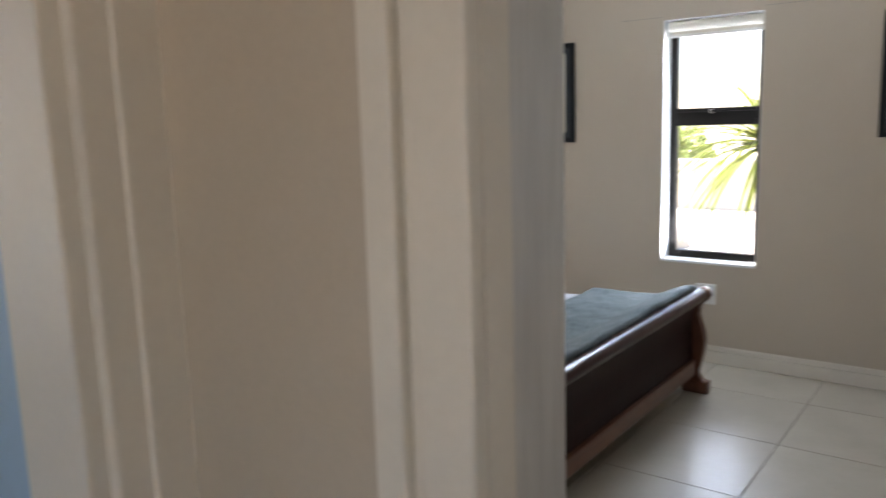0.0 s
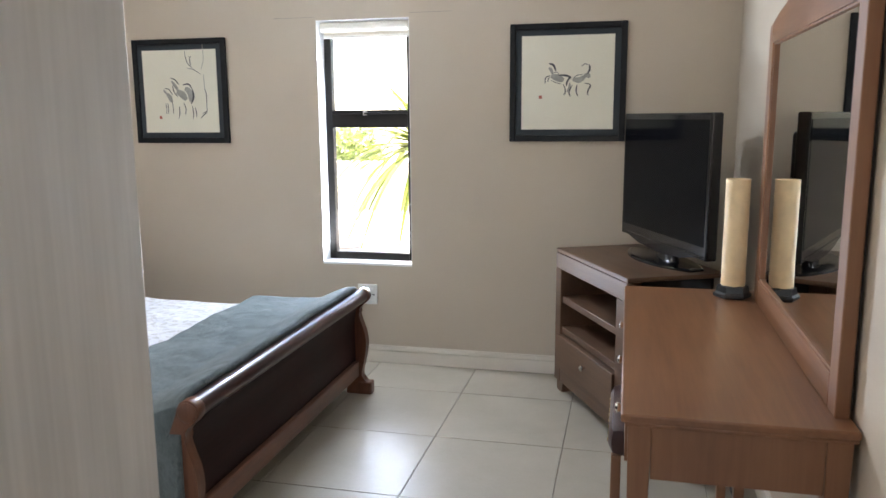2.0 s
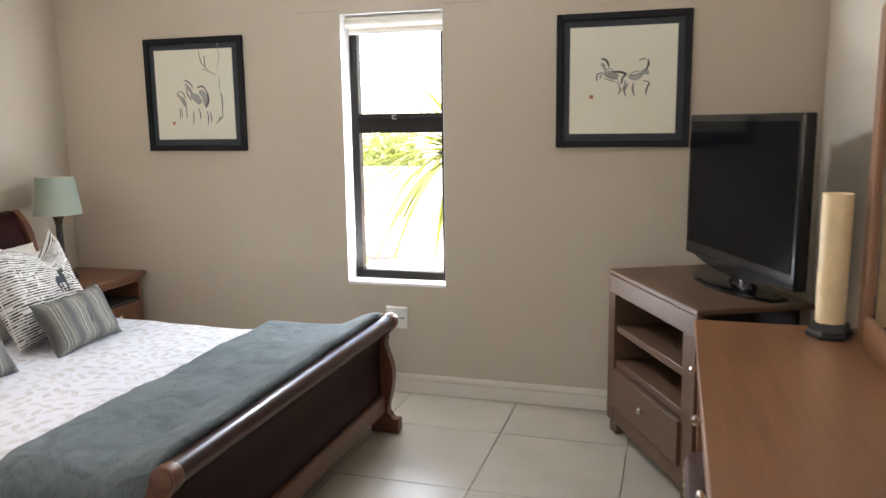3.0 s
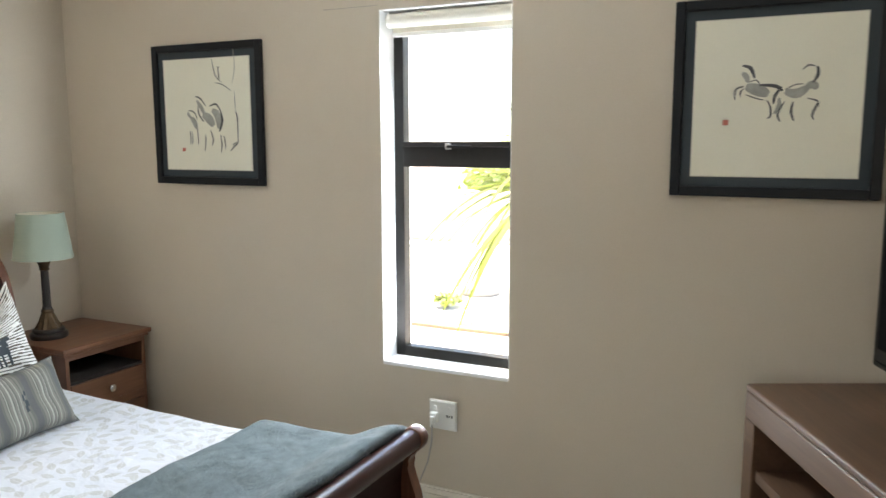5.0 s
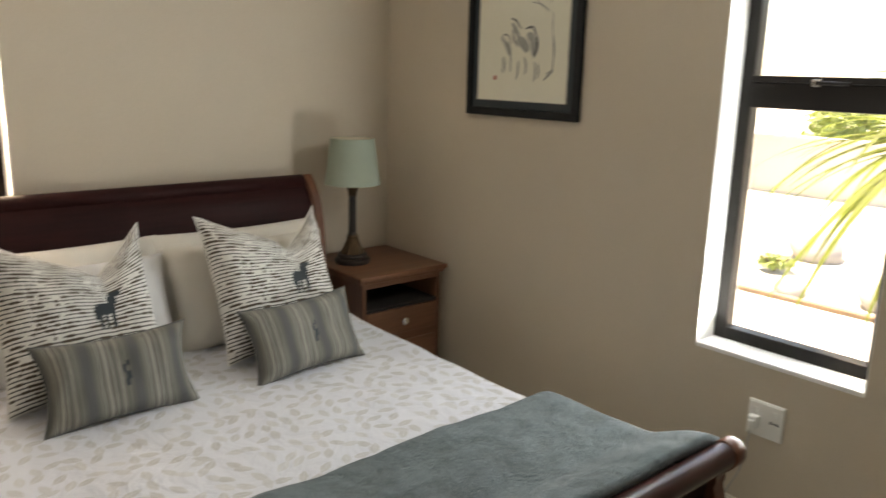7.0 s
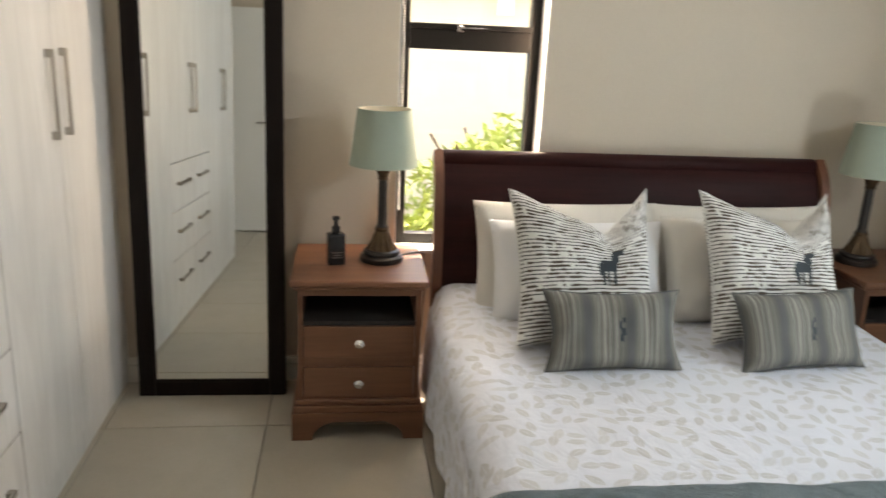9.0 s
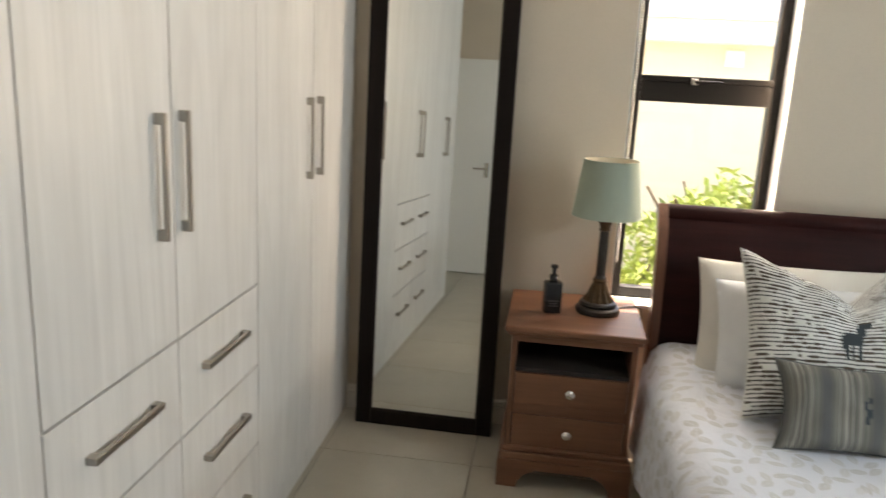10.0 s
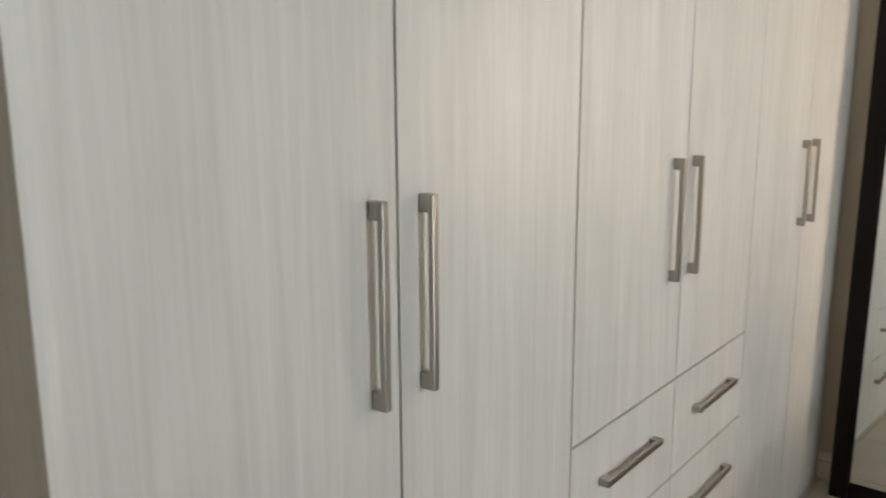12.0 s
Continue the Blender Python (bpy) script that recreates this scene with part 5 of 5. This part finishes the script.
def picture(cx, z0, z1, w, label, dark, pale, seal):
    """A framed ink drawing on the north wall; strokes in units of the frame's width from its centre."""
    pic = thing("framed_picture", label, "picture", "pair of framed ink drawings", pose(cx, YN, (z0 + z1) / 2))
    W, H = w / 2, (z1 - z0) / 2
    t = 0.034
    for nm, a, b, c, d in (("frame_side", -W, -W + t, -H, H), ("frame_side", W - t, W, -H, H), ("frame_rail", -W + t, W - t, -H, -H + t), ("frame_rail", -W + t, W - t, H - t, H)):
        part(nm, block(a, b, -0.026, -0.002, c, d, 0.004), BLACK_FRAME, pic)
    part("card_mount", block(-W + t, W - t, -0.014, -0.006, -H + t, H - t), MAT_CARD, pic, "slate grey mount")
    q = t + 0.036
    part("paper", block(-W + q, W - q, -0.0165, -0.0145, -H + q, H - q), PAPER, pic, "cream paper")
    for nm, mat, strokes, y in (("pale_wash", INK_PALE, pale, -0.0173), ("ink_stroke", INK, dark, -0.0178)):
        for sw, *pts in strokes:
            bm = bmesh.new()
            stroke(bm, [(x * w, z * w) for x, z in pts], sw * w, y)
            part(nm, bm, mat, pic, "plain brushed ink stroke")
    sx, sz = seal
    part("seal_mark", block(sx * w - 0.009, sx * w + 0.009, -0.0180, -0.0168, sz * w - 0.009, sz * w + 0.009), RED_INK, pic, "small red square mark")
    for nm, a, b, c, d in (("mount_bevel", -W + q - 0.003, -W + q, -H + q - 0.003, H - q + 0.003), ("mount_bevel", W - q, W - q + 0.003, -H + q - 0.003, H - q + 0.003), ("mount_bevel", -W + q, W - q, -H + q - 0.003, -H + q), ("mount_bevel", -W + q, W - q, H - q, H - q + 0.003)):
        part(nm, block(a, b, -0.0175, -0.0145, c, d), BEVEL_CARD, pic, "pale cut edge of the mount")
    part("glazing_edge", boxes((-W + t, W - t, -0.0195, -0.0185, H - t - 0.002, H - t)), BLACK_FRAME, pic)


picture(-2.926, 1.378, 2.028, 0.655, "black-framed ink drawing of plain grey shapes beside the corner",
        [(0.005, (-0.17, 0.03), (-0.12, 0.02), (-0.09, -0.03)), (0.006, (-0.10, 0.13), (-0.05, 0.11), (-0.01, 0.06)), (0.007, (0.03, 0.06), (0.09, 0.07), (0.13, 0.02)),
         (0.010, (0.13, 0.02), (0.14, -0.05), (0.11, -0.12)), (0.006, (-0.08, 0.06), (-0.07, 0.0), (-0.03, -0.05)),
         (0.005, (-0.02, -0.14), (-0.02, -0.20), (-0.03, -0.255)), (0.005, (0.03, -0.11), (0.05, -0.17), (0.04, -0.22)), (0.005, (0.12, -0.14), (0.13, -0.21), (0.12, -0.265)), (0.005, (0.15, -0.15), (0.16, -0.20), (0.16, -0.245)),
         (0.004, (-0.165, -0.11), (-0.16, -0.16), (-0.165, -0.215)), (0.004, (-0.145, -0.11), (-0.14, -0.16), (-0.145, -0.21)), (0.004, (-0.10, -0.06), (-0.09, -0.14), (-0.09, -0.21)),
         (0.004, (0.066, 0.38), (0.09, 0.275), (0.145, 0.22)), (0.003, (0.083, 0.22), (0.153, 0.205), (0.23, 0.16)), (0.005, (0.118, 0.318), (0.122, 0.28), (0.127, 0.24)), (0.003, (0.11, 0.33), (0.125, 0.32), (0.135, 0.33)),
         (0.005, (0.262, 0.02), (0.278, -0.04), (0.275, -0.21)), (0.005, (0.275, -0.20), (0.24, -0.225), (0.205, -0.255)), (0.004, (0.27, -0.19), (0.245, -0.205), (0.225, -0.21))],
        [(0.034, (-0.04, 0.0), (0.02, -0.03), (0.06, -0.08)), (0.030, (0.05, 0.03), (0.10, -0.01), (0.11, -0.10)), (0.022, (-0.15, -0.02), (-0.12, -0.05), (-0.10, -0.10)), (0.016, (-0.09, 0.10), (-0.05, 0.05), (-0.02, 0.0)),
         (0.012, (-0.18, 0.02), (-0.17, 0.0), (-0.15, -0.02)), (0.003, (0.257, 0.466), (0.266, 0.31), (0.237, 0.205)), (0.004, (0.257, 0.16), (0.26, 0.08), (0.262, 0.02))], (-0.23, -0.247))
picture(-0.490, 1.390, 2.045, 0.650, "black-framed ink drawing of plain grey shapes above the cabinet",
        [(0.009, (-0.16, 0.165), (-0.12, 0.15), (-0.10, 0.10)), (0.003, (-0.13, 0.08), (-0.09, 0.09), (-0.07, 0.06)), (0.009, (-0.07, 0.066), (0.0, 0.058), (0.034, 0.034)), (0.005, (-0.148, 0.062), (-0.187, 0.045), (-0.19, -0.005)),
         (0.004, (-0.15, 0.05), (-0.165, 0.03), (-0.165, 0.01)), (0.003, (-0.14, 0.02), (-0.09, 0.0), (-0.05, -0.01)), (0.008, (0.03, 0.055), (0.0, 0.01), (-0.005, -0.03)), (0.005, (-0.035, -0.01), (-0.018, -0.05), (-0.017, -0.09), (-0.032, -0.102)),
         (0.005, (0.045, -0.02), (0.017, -0.08), (0.030, -0.12)), (0.003, (0.045, 0.04), (0.09, 0.062), (0.13, 0.065)), (0.008, (0.17, 0.07), (0.19, 0.11), (0.185, 0.15)), (0.004, (0.12, 0.135), (0.145, 0.155), (0.175, 0.15)),
         (0.006, (0.085, -0.02), (0.078, -0.07), (0.092, -0.116)), (0.004, (0.148, -0.006), (0.195, -0.02), (0.198, -0.05)), (0.006, (0.195, -0.03), (0.18, -0.07), (0.173, -0.097)), (0.004, (0.172, -0.09), (0.18, -0.105), (0.185, -0.108))],
        [(0.030, (-0.14, 0.06), (-0.08, 0.04), (-0.03, 0.02)), (0.024, (0.045, 0.03), (0.10, 0.02), (0.15, 0.05)), (0.020, (0.14, 0.05), (0.17, 0.06), (0.19, 0.04)), (0.014, (-0.16, 0.13), (-0.14, 0.11), (-0.13, 0.08)), (0.010, (0.02, 0.0), (0.02, -0.04), (0.0, -0.08))], (-0.23, -0.12))

# ---- socket ----
socket = thing("wall_socket", "white double wall socket with a plug in it", "socket", at=pose(-1.707, YN, 0.438))
part("plate", block(-0.064, 0.064, -0.010, 0.0, -0.064, 0.064, 0.004), PLASTIC, socket)
part("face", block(-0.058, 0.058, -0.012, -0.009, -0.058, 0.058, 0.002), PLASTIC, socket)
part("slot", boxes((0.018, 0.024, -0.0130, -0.011, -0.006, 0.004), (0.040, 0.046, -0.0130, -0.011, -0.006, 0.004), (0.028, 0.036, -0.0130, -0.011, -0.003, 0.001)), SOCKET_DARK, socket, "dark socket holes")
part("switch", block(-0.040, -0.028, -0.0150, -0.011, 0.020, 0.040, 0.001), PLASTIC, socket)
part("switch", block(0.024, 0.036, -0.0150, -0.011, 0.024, 0.040, 0.001), PLASTIC, socket)
plug = thing("plug", "white mains plug with a cable in the wall socket", "plug")
pl = bmesh.new()
box(pl, -1.757, -1.723, YN - 0.040, YN - 0.012, 0.408, 0.452, 0.006)
box(pl, -1.750, -1.730, YN - 0.052, YN - 0.036, 0.398, 0.440, 0.006)
part("plug_body", pl, PLASTIC, plug)
part("cable", tube([(-1.740, YN - 0.046, 0.428), (-1.738, YN - 0.050, 0.400), (-1.742, YN - 0.046, 0.33), (-1.760, YN - 0.045, 0.24), (-1.80, YN - 0.05, 0.14), (-1.88, YN - 0.05, 0.05), (-2.05, YN - 0.08, 0.006), (-2.5, YN - 0.10, 0.006)], 0.0035, 8), CABLE, plug, smooth=True)
solo("floor_cable", tube([(0.24, 3.40, 0.40), (0.25, 3.30, 0.22), (0.30, 3.10, 0.06), (0.34, 2.90, 0.006), (0.36, 2.70, 0.006)], 0.004, 8), CABLE_BLACK, "black cable hanging behind the dressing table", "cable")

# ---- outdoors ----
ground = struct("ground", boxes((-60, 60, -60, 80, -0.42, -0.30)), SAND, "pale sunlit gravel ground", "ground")
struct("pavement", boxes((-10, 6, YN + 0.25, 8.6, -0.30, -0.26)), PAVING, "pale paving beside the house", "paving")
struct("kerb", boxes((-10, 6, 8.6, 8.68, -0.30, -0.22), bevel=0.01), KERB, "low brown garden edging", "edging")


def strap_plant(at, count, length, seed, name, label):
    """A rosette of long arching strap leaves on a short trunk."""
    rnd = random.Random(seed)
    pl = thing(name, label, "plant", at=at)
    part("trunk", lathe([(0.13, 0.0), (0.11, 0.5), (0.12, 1.0), (0.10, 1.45)], 14), BARK, pl, smooth=True)
    for i in range(count):
        az, el = i * 2.399 + rnd.uniform(-0.2, 0.2), radians(rnd.uniform(-12, 62))
        L, droop = length * rnd.uniform(0.75, 1.15), rnd.uniform(0.35, 0.95)
        bm = bmesh.new()
        prev, kk = None, 12
        for s in range(kk + 1):
            t = s / kk
            r = L * t * math.cos(el) * (1 - 0.15 * t)
            z = 1.40 + L * t * math.sin(el) - droop * L * t * t * 0.75
            w = 0.036 * (1 - t) ** 0.7 * min(1, 0.4 + 3 * t) + 0.001
            c = Vector((r * math.cos(az), r * math.sin(az), z))
            sd_ = Vector((-math.sin(az), math.cos(az), 0)) * w
            row = (bm.verts.new(c - sd_), bm.verts.new(c - Vector((0, 0, 0.012 * (1 - t)))), bm.verts.new(c + sd_))
            if prev:
                bm.faces.new((prev[0], row[0], row[1], prev[1]))
                bm.faces.new((prev[1], row[1], row[2], prev[2]))
            prev = row
        part("leaf", bm, LEAF, pl, smooth=True)
    return pl


strap_plant(pose(-1.82, 6.72, -0.12, 0, 0, 20), 115, 1.22, 3, "strap_leaf_plant", "tall plant with arching green strap leaves outside the window")


def shrub(at, rx, rz, count, seed, leaf, name="shrub", label="leafy green garden shrub in the sun"):
    """A shrub: a few stems and many small leaves in an uneven crown."""
    rnd = random.Random(seed)
    sh = thing(name, label, "shrub", "garden shrubs", at)
    st = bmesh.new()
    for k in range(7):
        a = k * 0.9
        tube([(0, 0, 0), (0.3 * rx * math.cos(a), 0.3 * rx * math.sin(a), 0.5 * rz), (0.7 * rx * math.cos(a), 0.7 * rx * math.sin(a), 0.95 * rz)], 0.012, 5, st)
    part("stems", st, BARK, sh)
    verts, faces = [], []
    for k in range(count):
        a, e, q = rnd.uniform(0, 6.283), math.asin(rnd.uniform(-0.2, 1)), rnd.uniform(0.35, 1.0) ** 0.5
        q *= 0.85 + 0.35 * noise.noise((math.cos(a) * 2 + seed, math.sin(a) * 2, e * 2))
        c = Vector((rx * q * math.cos(a) * math.cos(e), rx * q * math.sin(a) * math.cos(e), rz * (0.45 + 0.65 * q * math.sin(e))))
        d1 = Vector((rnd.uniform(-1, 1), rnd.uniform(-1, 1), rnd.uniform(-0.6, 1))).normalized()
        d2 = d1.orthogonal().normalized()
        L = leaf * rnd.uniform(0.6, 1.4)
        b = len(verts)
        verts += [c - d1 * L, c + d2 * L * 0.35, c + d1 * L, c - d2 * L * 0.35]
        faces.append((b, b + 1, b + 2, b + 3))
    me = bpy.data.meshes.new("leaves")
    me.from_pydata(verts, [], faces)
    me.materials.append(SHRUB)
    ob = new("leaves", me)
    ob.parent = sh
    tagged(ob, kind="stuff")
    return sh


shrub(pose(-6.2, 3.35, -0.3), 0.85, 1.15, 2600, 11, 0.055)
shrub(pose(-6.0, 1.9, -0.3), 0.75, 0.95, 2200, 12, 0.055)
shrub(pose(-5.6, 2.65, -0.3), 0.45, 0.65, 1200, 13, 0.06)
shrub(pose(-6.4, 4.7, -0.3), 0.8, 1.0, 1800, 14, 0.055)
shrub(pose(-6.1, 16.2, -0.3), 1.0, 1.7, 2200, 15, 0.09)
shrub(pose(-3.6, 16.4, -0.3), 1.0, 1.6, 1800, 18, 0.09)
shrub(pose(-4.1, 9.7, -0.3), 0.20, 0.16, 260, 17, 0.045)
for x, y, s in ((-2.9, 9.2, 0.20), (-4.1, 10.6, 0.28), (-3.6, 9.0, 0.14)):
    rock = bmesh.new()
    bmesh.ops.create_icosphere(rock, subdivisions=3, radius=s)
    for v in rock.verts:
        v.co *= 1 + 0.25 * noise.noise(v.co * (2.2 / s) * 0.5)
        v.co.z = v.co.z * 0.7 + s * 0.45
    solo("boulder", rock, STONE, "grey garden boulder on the gravel", "boulder", "boulders in the garden", pose(x, y, -0.32), True)

house = thing("neighbour_house", "cream plastered neighbouring house with a white eave and grey roof", "house", at=pose(-8.0, 0, -0.3))
part("wall", boxes((-4.0, 0.0, -6, 14, 0, 2.20)), EXT_WALL, house)
part("fascia", boxes((-4.0, 0.30, -6.4, 14.4, 2.17, 2.37), bevel=0.01), EXT_WHITE, house, "white eave board")
part("wall_box", boxes((0.0, 0.05, 3.52, 3.68, 1.98, 2.12), bevel=0.006), EXT_WHITE, house, "small white wall box")
part("roof", extrude_outline([(0.36, 2.36), (-1.9, 3.6), (-4.4, 2.36)], "y", -6.5, 14.5), ROOF, house)
garden_wall = struct("garden_wall", boxes((-14, 10, 15.0, 15.2, -0.3, 0.60), (-14, 10, 14.96, 15.24, 0.60, 0.66)), EXT_WALL, "cream plastered garden wall", "garden wall")

# ---- floor tiles ----
TP, JOINT = 0.614, 0.004
tiles = {}
i0, i1 = math.floor((XW + 1.012) / TP), math.ceil((XE + 1.012) / TP)
j0, j1 = math.floor((-2.0 - 3.69) / TP), math.ceil((YN - 3.69) / TP)
for i in range(i0, i1):
    for j in range(j0, j1):
        room = j * TP + 3.69 + TP / 2 > YS
        lx, hx_, ly, hy = (XW, XE, YS - 0.1, YN) if room else (-2.3, 1.3, -2.0, YS - 0.1)
        x0, x1 = max(-1.012 + i * TP, lx), min(-1.012 + (i + 1) * TP, hx_)
        y0, y1 = max(3.69 + j * TP, ly), min(3.69 + (j + 1) * TP, hy)
        if x1 - x0 < 0.03 or y1 - y0 < 0.03 or (room and y1 < WF - 0.05 and x1 < -0.85):
            continue
        key = (round(x1 - x0, 3), round(y1 - y0, 3))
        if key not in tiles:
            w, h = key[0] / 2 - JOINT / 2, key[1] / 2 - JOINT / 2
            bm = block(-w, w, -h, h, -0.012, 0.0, 0.0012)
            bmesh.ops.recalc_face_normals(bm, faces=bm.faces)
            me = bpy.data.meshes.new("tile")
            bm.to_mesh(me)
            bm.free()
            me.materials.append(TILE)
            tiles[key] = me
        ob = new("tile", tiles[key])
        ob.parent = floor
        ob.location = ((x0 + x1) / 2, (y0 + y1) / 2, 0.0)
